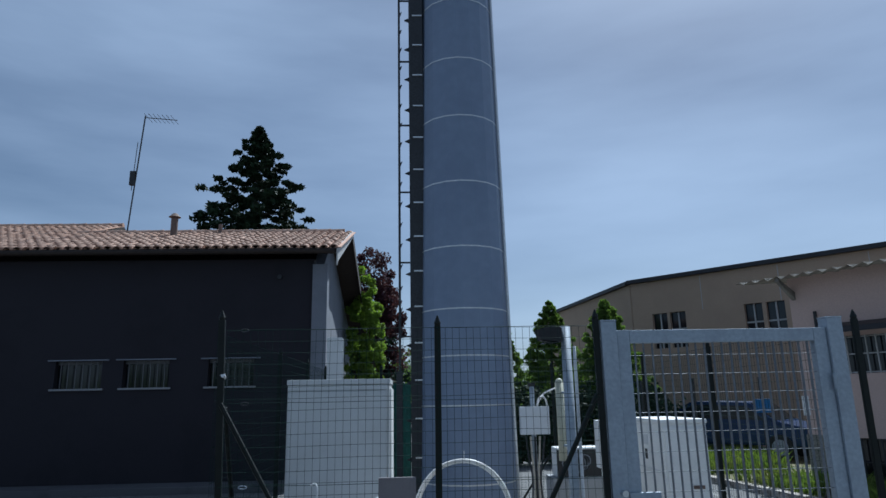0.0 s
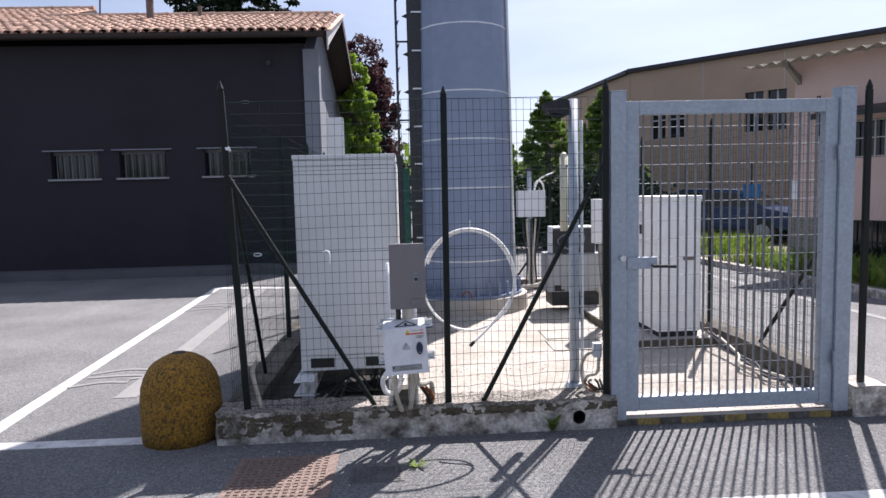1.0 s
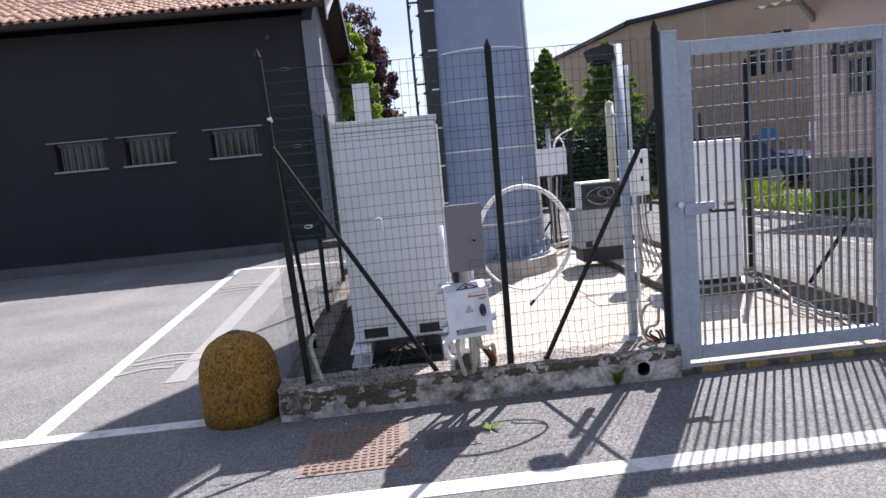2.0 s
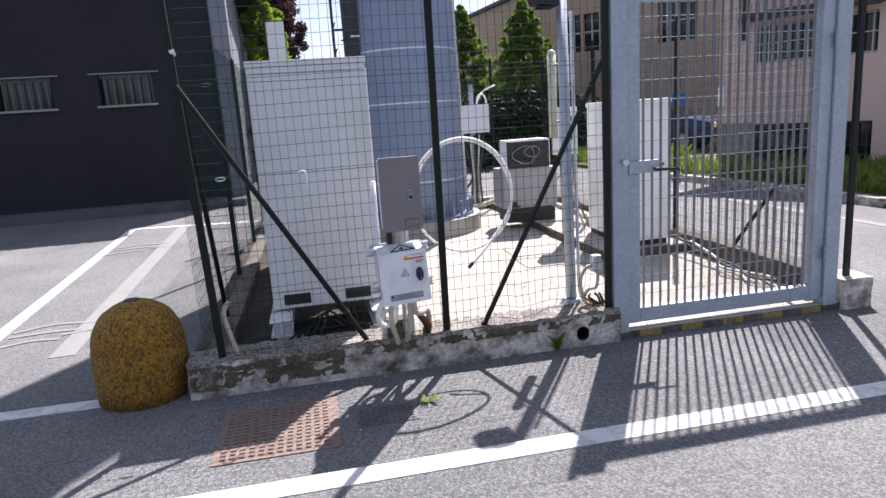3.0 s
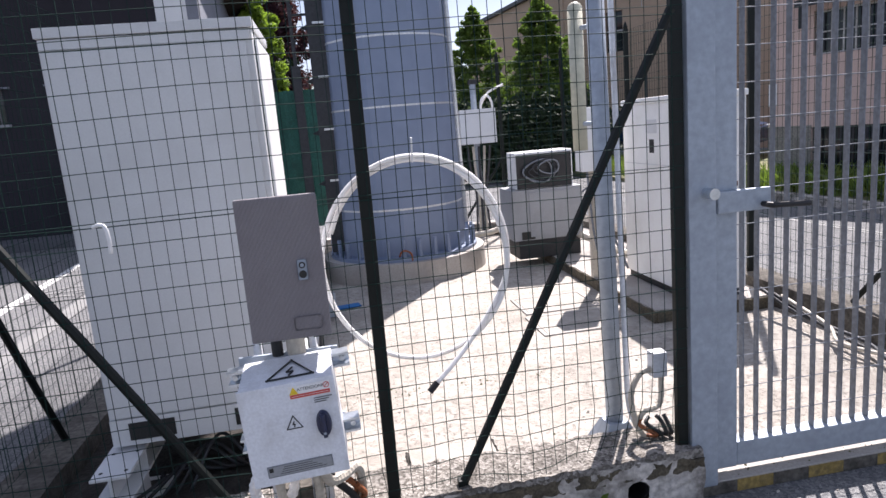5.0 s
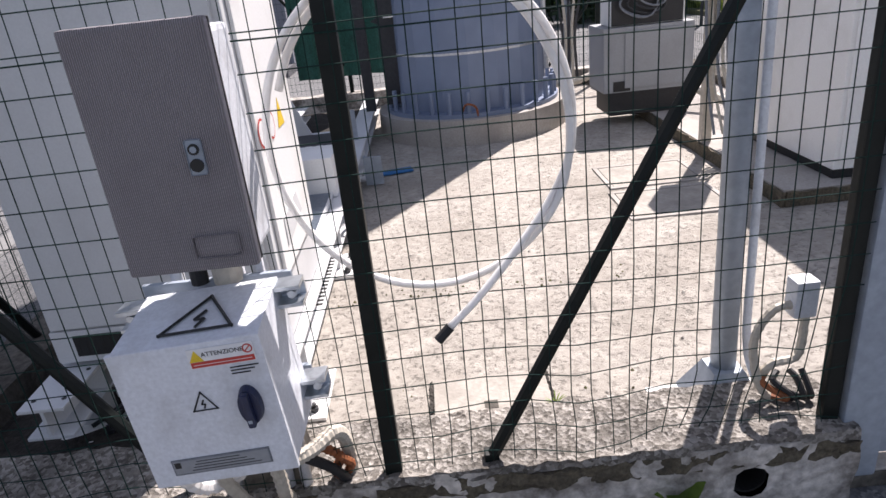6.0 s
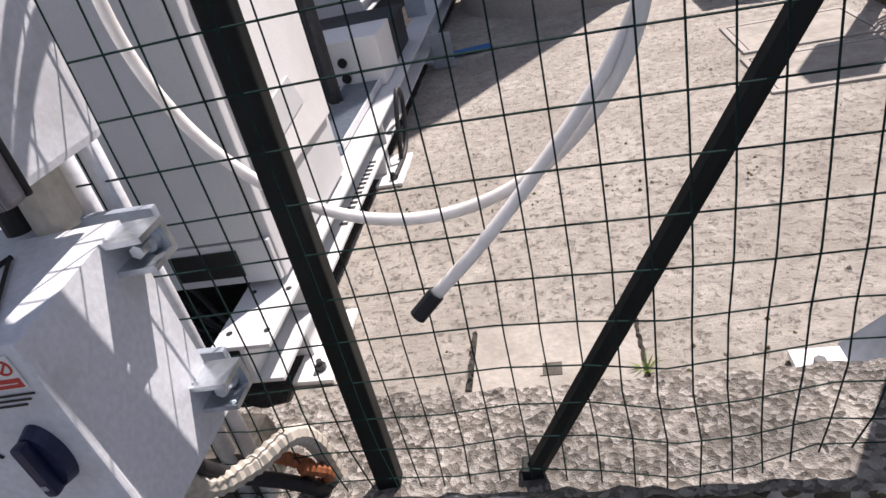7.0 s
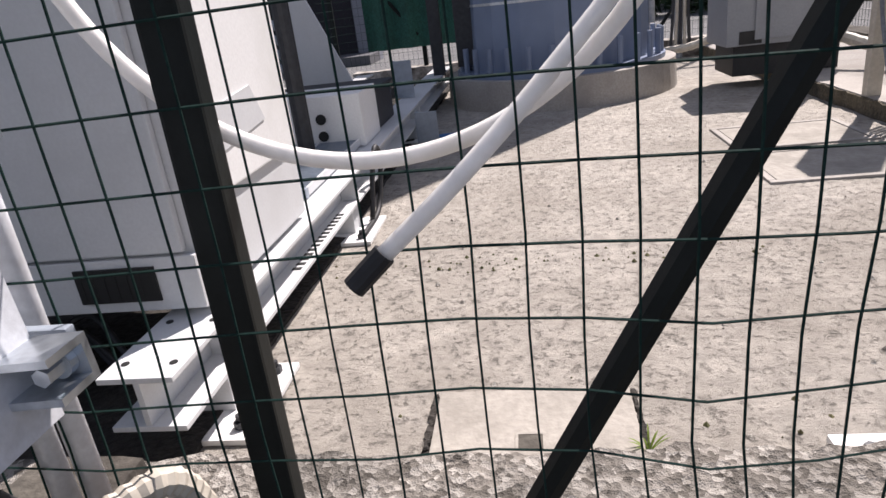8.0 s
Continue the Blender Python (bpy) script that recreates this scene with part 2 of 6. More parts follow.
TAN = material("tan_precast_panel", (0.42, 0.31, 0.225), 0.9, grain=30, stain=0.6, vary=0.06, second=(0.38, 0.28, 0.205), bump=0.2)
PINK = material("pink_render", (0.55, 0.41, 0.36), 0.9, grain=40, stain=0.8, vary=0.06, second=(0.47, 0.35, 0.305), bump=0.25)
FASCIA = material("dark_roof_edge", (0.03, 0.03, 0.035), 0.5, 0.3, grain=30, stain=3, vary=0.2, bump=0.1)
FIBRE = material("weathered_fibre_cement", (0.24, 0.225, 0.20), 0.95, grain=40, stain=3, vary=0.25, second=(0.13, 0.115, 0.10), bump=0.5)
FRAME = material("pale_window_frame", (0.42, 0.41, 0.40), 0.6, grain=60, stain=5, vary=0.1, bump=0.1)
BARS = material("grey_window_bars", (0.13, 0.13, 0.137), 0.6, grain=60, stain=5, vary=0.12, bump=0.1)
STONE = material("pale_stone_sill", (0.27, 0.27, 0.285), 0.85, grain=60, stain=4, vary=0.12, bump=0.2)
LEAF_DARK = material("spruce_needles", (0.018, 0.034, 0.014), 0.7, grain=6, stain=2, vary=0.45, bump=0.0, spec=0.2)


def leafy(name, base, second, through, vary=0.4):
    """Leaf surface that also passes light from behind."""
    m = material(name, base, 0.6, grain=5, stain=2.2, vary=vary, second=second, bump=0.0, spec=0.25)
    n, l = m.node_tree.nodes, m.node_tree.links
    p, out = n["Principled BSDF"], n["Material Output"]
    src = p.inputs["Base Color"].links[0].from_socket
    tr, mix, gain = n.new("ShaderNodeBsdfTranslucent"), n.new("ShaderNodeMixShader"), n.new("ShaderNodeMix")
    gain.data_type, gain.blend_type = "RGBA", "MULTIPLY"
    gain.inputs["Factor"].default_value = 1.0
    gain.inputs["B"].default_value = (1.5, 1.6, 0.9, 1)
    l.new(src, gain.inputs["A"])
    l.new(gain.outputs["Result"], tr.inputs["Color"])
    mix.inputs[0].default_value = through
    l.new(p.outputs[0], mix.inputs[1])
    l.new(tr.outputs[0], mix.inputs[2])
    l.new(mix.outputs[0], out.inputs["Surface"])
    return m


LEAF_BRIGHT = leafy("yellow_green_leaves", (0.19, 0.27, 0.045), (0.11, 0.17, 0.025), 0.4)
LEAF_MID = leafy("cypress_leaves", (0.12, 0.18, 0.04), (0.045, 0.08, 0.02), 0.45)
LEAF_RED = leafy("plum_leaves", (0.06, 0.024, 0.036), (0.035, 0.014, 0.024), 0.3)
GRASS = leafy("meadow_grass", (0.13, 0.19, 0.04), (0.20, 0.205, 0.07), 0.35)
EARTH = material("verge_earth", (0.13, 0.12, 0.06), 0.95, grain=20, stain=1.5, vary=0.35, second=(0.07, 0.10, 0.03), bump=0.5)
BARK = material("bark", (0.07, 0.05, 0.035), 0.9, grain=30, stain=6, vary=0.35, bump=0.6)
# Soil tone taken near-black to carry shade under the cabinet; lid joints share it.
SOIL_SHADE = material("dark_soil_and_shade", (0.024, 0.021, 0.018), 0.95, grain=60, stain=6, vary=0.4, second=(0.06, 0.052, 0.044), bump=0.9, depth=0.012)
TARP = material("green_shade_net", (0.02, 0.10, 0.075), 0.8, grain=90, stain=6, vary=0.4, second=(0.012, 0.05, 0.04), bump=0.2)
CREAM = material("cream_pipe", (0.47, 0.46, 0.36), 0.5, grain=60, stain=4, vary=0.08, second=(0.38, 0.37, 0.28), bump=0.05)
NAVY = material("dark_blue_plastic", (0.012, 0.018, 0.055), 0.4, grain=80, stain=10, vary=0.2, bump=0.05)
RED = material("sign_red", (0.50, 0.045, 0.03), 0.6, grain=90, stain=12, vary=0.12, bump=0.0)
SIGNY = material("sign_yellow", (0.72, 0.50, 0.02), 0.6, grain=90, stain=12, vary=0.08, bump=0.0)
LABEL = material("label_white", (0.74, 0.74, 0.74), 0.5, grain=90, stain=9, vary=0.05, bump=0.0)
INK = material("label_black", (0.012, 0.012, 0.012), 0.6, grain=90, stain=9, vary=0.1, bump=0.0)
CARBLUE = material("car_blue_paint", (0.012, 0.035, 0.11), 0.25, 0.2, grain=20, stain=3, vary=0.05, bump=0.0)
BLUESIGN = material("blue_sheet", (0.02, 0.14, 0.36), 0.5, grain=30, stain=5, vary=0.1, bump=0.0)
STRIPE = material("faded_yellow_marking", (0.27, 0.19, 0.06), 0.85, grain=60, stain=14, vary=0.3, second=(0.11, 0.085, 0.05), bump=0.2)


def glass_dark():
    m = bpy.data.materials.new("dark_window_glass")
    m.use_nodes = True
    p = m.node_tree.nodes["Principled BSDF"]
    p.inputs["Base Color"].default_value = (0.012, 0.014, 0.018, 1)
    p.inputs["Roughness"].default_value = 0.067
    return m


GLASS = glass_dark()


# ---------------------------------------------------------------- builders
def part(name, bm, mat, parent=None, label="", smooth=False):
    me = bpy.data.meshes.new(name)
    bm.normal_update()
    bm.to_mesh(me)
    bm.free()
    me.materials.append(mat)
    if smooth:
        me.polygons.foreach_set("use_smooth", [True] * len(me.polygons))
    ob = new(name, me)
    if parent:
        ob.parent = parent
    if label:
        ob["label"] = label
    return ob


def thing(name, label, category, at=(0, 0, 0), group="", kind=""):
    ob = new(name)
    ob.location = at
    ob.empty_display_size = 0.1
    return tagged(ob, label, category, group, kind)


def box(x0, x1, y0, y1, z0, z1, bevel=0.0, bm=None, m=None):
    own = bm or bmesh.new()
    c = Matrix.Translation(((x0 + x1) / 2, (y0 + y1) / 2, (z0 + z1) / 2)) @ Matrix.Diagonal((x1 - x0, y1 - y0, z1 - z0, 1))
    r = bmesh.ops.create_cube(own, size=1, matrix=(m or Matrix()) @ c)
    if bevel:
        edges = list({e for v in r["verts"] for e in v.link_edges})
        bmesh.ops.bevel(own, geom=edges, offset=bevel, segments=2, affect="EDGES", profile=0.7)
    return own


def rod(p, q, r, n=10, r2=None, bm=None):
    own = bm or bmesh.new()
    p, q = Vector(p), Vector(q)
    d = q - p
    m = Matrix.Translation((p + q) / 2) @ d.to_track_quat("Z", "Y").to_matrix().to_4x4()
    bmesh.ops.create_cone(own, cap_ends=True, segments=n, radius1=r, radius2=r if r2 is None else r2, depth=d.length, matrix=m)
    return own


def tube(points, r, n=8, bm=None, ribs=0.0, closed=False):
    """A round tube along a line of points; ribs makes it corrugated."""
    own = bm or bmesh.new()
    pts = [Vector(p) for p in points]
    rings, up = [], Vector((0.13, 0.2, 0.97))
    for i, p in enumerate(pts):
        a = pts[i - 1] if i or closed else p
        b = pts[(i + 1) % len(pts)] if i + 1 < len(pts) or closed else p
        d = (b - a).normalized()
        s = d.cross(up)
        if s.length < 1e-3:
            s = d.cross(Vector((1, 0, 0)))
        s.normalize()
        u = s.cross(d).normalized()
        up = u
        rr = r * (1 + ribs * (1 if i % 2 else -1))
        rings.append([own.verts.new(p + rr * (math.cos(2 * math.pi * k / n) * s + math.sin(2 * math.pi * k / n) * u)) for k in range(n)])
    last = len(rings) if closed else len(rings) - 1
    for i in range(last):
        A, B = rings[i], rings[(i + 1) % len(rings)]
        for k in range(n):
            own.faces.new((A[k], A[(k + 1) % n], B[(k + 1) % n], B[k]))
    if not closed:
        own.faces.new(rings[0][::-1])
        own.faces.new(rings[-1])
    return own


def spline(points, steps=8):
    """Catmull-Rom through points."""
    P = [Vector(p) for p in points]
    P = [2 * P[0] - P[1]] + P + [2 * P[-1] - P[-2]]
    out = []
    for i in range(1, len(P) - 2):
        a, b, c, d = P[i - 1], P[i], P[i + 1], P[i + 2]
        for s in range(steps):
            t = s / steps
            out.append(0.5 * ((2 * b) + (c - a) * t + (2 * a - 5 * b + 4 * c - d) * t * t + (3 * b - a - 3 * c + d) * t ** 3))
    out.append(P[-2])
    return out


def prism(outline, y0, y1, plane="xz", bm=None, m=None):
    """Extrude an outline given in plane xz (along y), xy (along z) or yz (along x)."""
    own = bm or bmesh.new()
    put = {"xz": lambda a, b, c: (a, c, b), "xy": lambda a, b, c: (a, b, c), "yz": lambda a, b, c: (c, a, b)}[plane]
    m = m or Matrix()
    A = [own.verts.new(m @ Vector(put(a, b, y0))) for a, b in outline]
    B = [own.verts.new(m @ Vector(put(a, b, y1))) for a, b in outline]
    k = len(outline)
    fs = [own.faces.new(A[::-1]), own.faces.new(B)]
    fs += [own.faces.new((A[i], A[(i + 1) % k], B[(i + 1) % k], B[i])) for i in range(k)]
    bmesh.ops.recalc_face_normals(own, faces=fs)
    return own


def rough_up(bm, amount, scale=6.0, keep=None):
    for v in bm.verts:
        if keep is None or keep(v.co):
            v.co += noise.noise_vector(v.co * scale) * amount


def gridded(x0, x1, y0, y1, z0, z1, step, amount, scale=7.0, keep=None):
    """A box with a worn, uneven surface."""
    bm = bmesh.new()
    cuts = [max(1, round((b - a) / step)) for a, b in ((x0, x1), (y0, y1), (z0, z1))]
    xs, ys, zs = [[a + (b - a) * i / c for i in range(c + 1)] for (a, b), c in zip(((x0, x1), (y0, y1), (z0, z1)), cuts)]

    def sheet(us, vs, put):
        V = [[bm.verts.new(put(u, v)) for v in vs] for u in us]
        for i in range(len(us) - 1):
            for j in range(len(vs) - 1):
                bm.faces.new((V[i][j], V[i + 1][j], V[i + 1][j + 1], V[i][j + 1]))
    sheet(xs, ys, lambda u, v: (u, v, z1))
    sheet(ys, xs, lambda u, v: (v, u, z0))
    sheet(xs, zs, lambda u, v: (u, y0, v))
    sheet(zs, xs, lambda u, v: (v, y1, u))
    sheet(zs, ys, lambda u, v: (x0, v, u))
    sheet(ys, zs, lambda u, v: (x1, u, v))
    bmesh.ops.remove_doubles(bm, verts=bm.verts, dist=1e-5)
    bmesh.ops.recalc_face_normals(bm, faces=bm.faces)
    rough_up(bm, amount, scale, keep)
    return bm


def leaf_cloud(centres, spread, count, size, seed, droop=0.0):
    """Many small leaf-like quads round given centres (centre, radius)."""
    rnd = random.Random(seed)
    verts, faces = [], []
    for c, r in centres:
        for _ in range(count):
            d = Vector((rnd.gauss(0, 1), rnd.gauss(0, 1), rnd.gauss(0, 1))).normalized() * (r * rnd.random() ** 0.45)
            d.z *= spread
            p = Vector(c) + d
            a = Vector((rnd.gauss(0, 1), rnd.gauss(0, 1), rnd.gauss(0, 1) - droop)).normalized()
            b = a.cross(Vector((rnd.gauss(0, 1), rnd.gauss(0, 1), rnd.gauss(0, 1)))).normalized()
            s = size * (0.6 + 0.8 * rnd.random())
            k = len(verts)
            verts += [p - a * s, p + b * s * 0.45, p + a * s, p - b * s * 0.45]
            faces.append((k, k + 1, k + 2, k + 3))
    bm = bmesh.new()
    vs = [bm.verts.new(v) for v in verts]
    for f in faces:
        bm.faces.new([vs[i] for i in f])
    return bm


# ---------------------------------------------------------------- ground
def flat(name, outline, z, mat, label, category, thick=0.004, kind="structure"):
    ob = part(name, prism(outline, z - thick, z, "xy"), mat)
    return tagged(ob, label, category, kind=kind)


KERB_TOP, YARD = 0.215, 0.10
tagged(part("ground", gridded(-900, 900, -900, 900, -0.5, 0.0, 450, 0.0), ASPHALT), "grey worn asphalt forecourt and lane", "ground", kind="structure")


def strip(p, q, w):
    p, q = Vector(p), Vector(q)
    s = (q - p).normalized()
    s = Vector((-s.y, s.x)) * w / 2
    return [tuple(p - s), tuple(q - s), tuple(q + s), tuple(p + s)]


flat("road_marking", strip((-9, 2.835), (9, 2.835), 0.125), 0.004, PAINT_LINE, "worn white line painted on the asphalt", "road marking")
flat("road_marking", strip((-3.08, 4.05), (-3.56, 11.3), 0.115), 0.004, PAINT_LINE, "white parking bay line on the asphalt", "road marking")
flat("road_marking", strip((-3.5, 11.24), (-1.5, 10.85), 0.13), 0.0045, PAINT_LINE, "white parking bay end line", "road marking")
flat("road_marking", strip((-3.4, 4.05), (-1.6, 4.04), 0.12), 0.0047, PAINT_LINE, "white bay line ending at the bollard", "road marking")
flat("road_marking", strip((-2.5, 5.0), (-2.74, 10.95), 0.17), 0.004, PAINT_OLD, "faded old white line on the asphalt", "road marking")
flat("road_marking", strip((4.95, 13.5), (5.25, 5.0), 0.12), 0.004, PAINT_OLD, "faded white edge line along the lane", "road marking")


def scribble(pts, w):
    bm = bmesh.new()
    P = spline([(x, y, 0) for x, y in pts], 6)
    for a, b in zip(P, P[1:]):
        if (b - a).length > 1e-4:
            prism(strip(a.xy, b.xy, w), 0.0, 0.0062, "xy", bm)
    return bm


for k, (dx, dy, s) in enumerate(((-2.78, 5.55, 1.0), (-3.0, 9.2, 1.1))):
    mark = thing("bay_symbol", "worn white painted symbol inside the parking bay", "road marking", kind="structure")
    for pts in (((-0.32, 0.2), (-0.05, 0.33), (0.3, 0.26)), ((-0.3, 0.08), (0.0, 0.12), (0.22, 0.1)), ((-0.34, -0.2), (-0.1, -0.08), (0.12, -0.1)), ((0.1, 0.0), (0.3, 0.05), (0.36, -0.1))):
        part("stroke", scribble([(dx + s * a, dy + s * b) for a, b in pts], 0.05), PAINT_OLD, mark)


# yard: kerb, sill, slab
def kerb_front():
    bm = gridded(-1.47, 1.09, 3.9, 4.12, 0.0, KERB_TOP - 0.018, 0.035, 0.012, 9.0, lambda c: c.z > 0.02)
    rough_up(bm, 0.006, 30.0, lambda c: c.z > 0.02)
    mouths = [f for f in bm.faces if f.calc_center_median().y < 3.93 and any(math.hypot(f.calc_center_median().x - x, f.calc_center_median().z - 0.085) < 0.043 for x in (-1.02, 0.84))]
    rim = {v for f in mouths for v in f.verts}
    bmesh.ops.delete(bm, geom=mouths, context="FACES")
    for v in rim:
        if v.is_valid:
            x = -1.02 if v.co.x < 0 else 0.84
            d = Vector((v.co.x - x, v.co.z - 0.085)).normalized() * 0.046
            v.co.x, v.co.z = x + d.x, 0.085 + d.y
    return bm


front = tagged(part("kerb_front", kerb_front(), KERB), "stained grey concrete kerb under the wire fence", "kerb", kind="structure")
cap = gridded(-1.468, 1.088, 3.896, 4.122, KERB_TOP - 0.03, KERB_TOP - 0.002, 0.016, 0.009, 24.0)
rough_up(cap, 0.004, 70.0)
part("kerb_cap", cap, CAPSTONE, front, "weathered pebbly top of the kerb")
crust = gridded(-1.46, 1.08, 3.897, 3.925, 0.135, KERB_TOP - 0.03, 0.013, 0.012, 15.0)
rough_up(crust, 0.011, 48.0)
stainy = gridded(-1.46, -0.62, 3.899, 3.93, 0.045, 0.135, 0.013, 0.011, 13.0)
rough_up(stainy, 0.011, 44.0)
part("moss_crust", stainy, CRUST, front, "dark moss patches on the kerb's face")
part("moss_crust", crust, CRUST, front, "dark brown moss crust along the kerb's top edge")
for x in (-1.02, 0.84):
    pipe = bmesh.new()
    outer = [bmesh.ops.create_circle(pipe, segments=18, radius=r, matrix=pose(x, 3.885 + d, 0.085, 90)) ["verts"] for r, d in ((0.046, 0.09), (0.046, 0.028), (0.040, 0.028), (0.040, 0.15))]
    for A, B in zip(outer, outer[1:]):
        for k in range(18):
            pipe.faces.new((A[k], A[(k + 1) % 18], B[(k + 1) % 18], B[k]))
    pipe.faces.new(outer[-1])
    part("drain_pipe", pipe, INK, front, "black drain pipe mouth in the kerb")
tagged(part("kerb_left", gridded(-1.47, -1.27, 4.122, 9.5, 0.0, 0.2, 0.12, 0.012, 8.0, lambda c: c.z > 0.02), KERB_DARK), "mossy concrete kerb along the side fence, darkened for the shade on it", "kerb", kind="structure")
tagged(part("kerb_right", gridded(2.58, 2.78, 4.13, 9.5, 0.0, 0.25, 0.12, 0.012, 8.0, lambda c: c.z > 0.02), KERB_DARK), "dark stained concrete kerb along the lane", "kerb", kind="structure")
tagged(part("kerb_end", gridded(2.70, 2.92, 3.9, 4.125, 0.0, 0.21, 0.05, 0.012, 9.0, lambda c: c.z > 0.02), KERB), "short grey concrete kerb block beside the gate", "kerb", kind="structure")
tagged(part("kerb_back", gridded(-1.268, 2.578, 9.32, 9.5, 0.0, 0.25, 0.2, 0.012, 8.0, lambda c: c.z > 0.02), KERB), "grey concrete kerb under the rear fence", "kerb", kind="structure")
sill = tagged(part("gate_sill", box(1.092, 2.698, 3.93, 4.12, 0.0, 0.055, 0.006), SLAB), "pale concrete sill under the gate", "sill", kind="structure")
for k in range(11):
    part("stripe", box(1.094 + 0.1455 * k, 1.2385 + 0.1455 * k, 3.926, 3.9295, 0.003, 0.048), STRIPE if k % 2 else KERB_DARK, sill, "faded yellow and black edge marking")


def yard():
    bm = gridded(-1.268, 2.578, 4.124, 9.318, 0.0, YARD, 0.12, 0.006, 4.0, lambda c: c.z > 0.06)
    return bm


slab = tagged(part("yard_slab", yard(), CONCRETE), "sunlit rough beige concrete yard", "floor", kind="structure")
strip_mesh = gridded(-0.1, 1.07, 4.124, 4.158, YARD - 0.02, YARD + 0.011, 0.009, 0.011, 17.0)
rough_up(strip_mesh, 0.007, 60.0)
tagged(part("gravel_strip", strip_mesh, GRAVEL), "exposed pebble strip behind the kerb", "gravel", kind="structure")
cover = thing("inspection_cover", "flush square concrete inspection cover in the yard", "cover", (0.262, 4.275, YARD))
part("lid", box(-0.172, 0.172, -0.142, 0.142, -0.02, 0.012, 0.003), LIDSTONE, cover, "smoother grey concrete lid")
part("lift_slot", box(-0.026, 0.014, -0.026, 0.010, 0.011, 0.0135), KERB_DARK, cover, "small dark lifting slot")
part("slot_rim", box(-0.031, -0.026, -0.026, 0.015, 0.011, 0.0145), LIDSTONE, cover)
part("slot_rim", box(-0.026, 0.014, 0.010, 0.015, 0.011, 0.0145), LIDSTONE, cover)
part("lid_joint", gridded(-0.186, -0.174, -0.14, 0.145, -0.02, 0.0065, 0.007, 0.008, 70.0), SOIL_SHADE, cover, "crumbled joint along the lid")
part("lid_joint", gridded(0.175, 0.183, -0.14, 0.145, -0.02, 0.0045, 0.007, 0.007, 60.0), SOIL_SHADE, cover, "crumbled joint along the lid")
for x, y in ((1.33, 5.78), (1.36, 6.25)):
    c2 = thing("inspection_cover", "worn rectangular concrete cover flush in the yard", "cover", (x, y, YARD), "covers in the yard")
    part("lid", box(-0.235, 0.235, -0.175, 0.175, -0.02, 0.0075, 0.002), LIDSTONE, c2)
    for x0, x1, y0, y1 in ((-0.265, 0.265, -0.205, -0.18), (-0.265, 0.265, 0.18, 0.205), (-0.265, -0.24, -0.179, 0.179), (0.24, 0.265, -0.179, 0.179)):
        part("frame", box(x0, x1, y0, y1, -0.02, 0.0095, 0.003), SLAB, c2, "pale worn concrete frame")
# Near-black sheet: the shade beneath cabinet and beams is put into its colour.
tagged(part("soil_and_shade_bed", gridded(-1.266, -0.33, 4.126, 9.2, YARD - 0.03, YARD + 0.012, 0.06, 0.008, 16.0), SOIL_SHADE), "soil bed, near-black to hold the shade under the cabinets", "soil", kind="structure")
step = tagged(part("raised_slab", gridded(1.775, 2.576, 5.55, 9.316, YARD - 0.03, 0.18, 0.12, 0.008, 6.0), SLAB), "low raised concrete slab with a dark brown edge", "slab", kind="structure")


# Dark brown strips along the slab's left and front edges.
part("dark_edge", gridded(1.763, 1.779, 5.54, 9.3, YARD - 0.01, 0.174, 0.03, 0.010, 17.0), CRUST, step, "dark brown slab edge")
part("dark_edge", gridded(1.785, 2.57, 5.536, 5.552, YARD - 0.01, 0.174, 0.03, 0.010, 17.0), CRUST, step, "dark brown slab edge")


# ---------------------------------------------------------------- fence
def post_mesh(h, tip=True, w=0.04):
    bm = box(-w / 2, w / 2, -0.013, 0.013, 0, h - 0.05, 0.004)
    if tip:
        rod((0, 0, h - 0.052), (0, 0, h - 0.035), w * 0.40, 8, w * 0.55, bm)
        rod((0, 0, h - 0.035), (0, 0, h + 0.012), w * 0.55, 8, 0.004, bm)
    return bm


def fence_post(at, h, parent, name="post"):
    ob = part(name, post_mesh(h), GREEN_POST, parent)
    ob.location = at
    return ob


def mesh_panel(o, u, length, z0, z1, step_x=0.0447, step_z=0.0695, r=0.0013, wave=None, seg=0.1):
    """Welded wires in a vertical panel from o along u."""
    bm = bmesh.new()
    o, u = Vector(o), Vector(u).normalized()
    n = u.cross(Vector((0, 0, 1)))
    warp = wave or (lambda a, z: (0, 0, 0))

    def at(a, z):
        dx, dy, dz = warp(a, z)
        return o + u * (a + dx) + n * dy + Vector((0, 0, z + dz))
    a = 0.003
    while a < length:
        tube([at(a, z0 + (z1 - z0) * i / 20) for i in range(21)], r, 4, bm)
        a += step_x
    z = z1
    while z > z0 - 1e-6:
        m = max(2, int(length / seg))
        tube([at(length * i / m, z) for i in range(m + 1)], r, 4, bm)
        z -= step_z
    return bm


def front_wave(a, z):
    low = max(0.0, 1 - (z - 0.2) / 0.45)
    right = max(0.0, (a - 1.5) / 0.8)
    k = low * (0.5 + 1.3 * right)
    q = Vector((a * 5.0, z * 5.0, 2.0))
    d = noise.noise_vector(q)
    e = noise.noise_vector(Vector((a * 1.6, z * 1.6, 7.0)))
    return (0.038 * k * d.x + 0.009 * e.x, 0.02 * k * d.y + 0.007 * e.y, 0.052 * k * d.z + 0.013 * e.z)


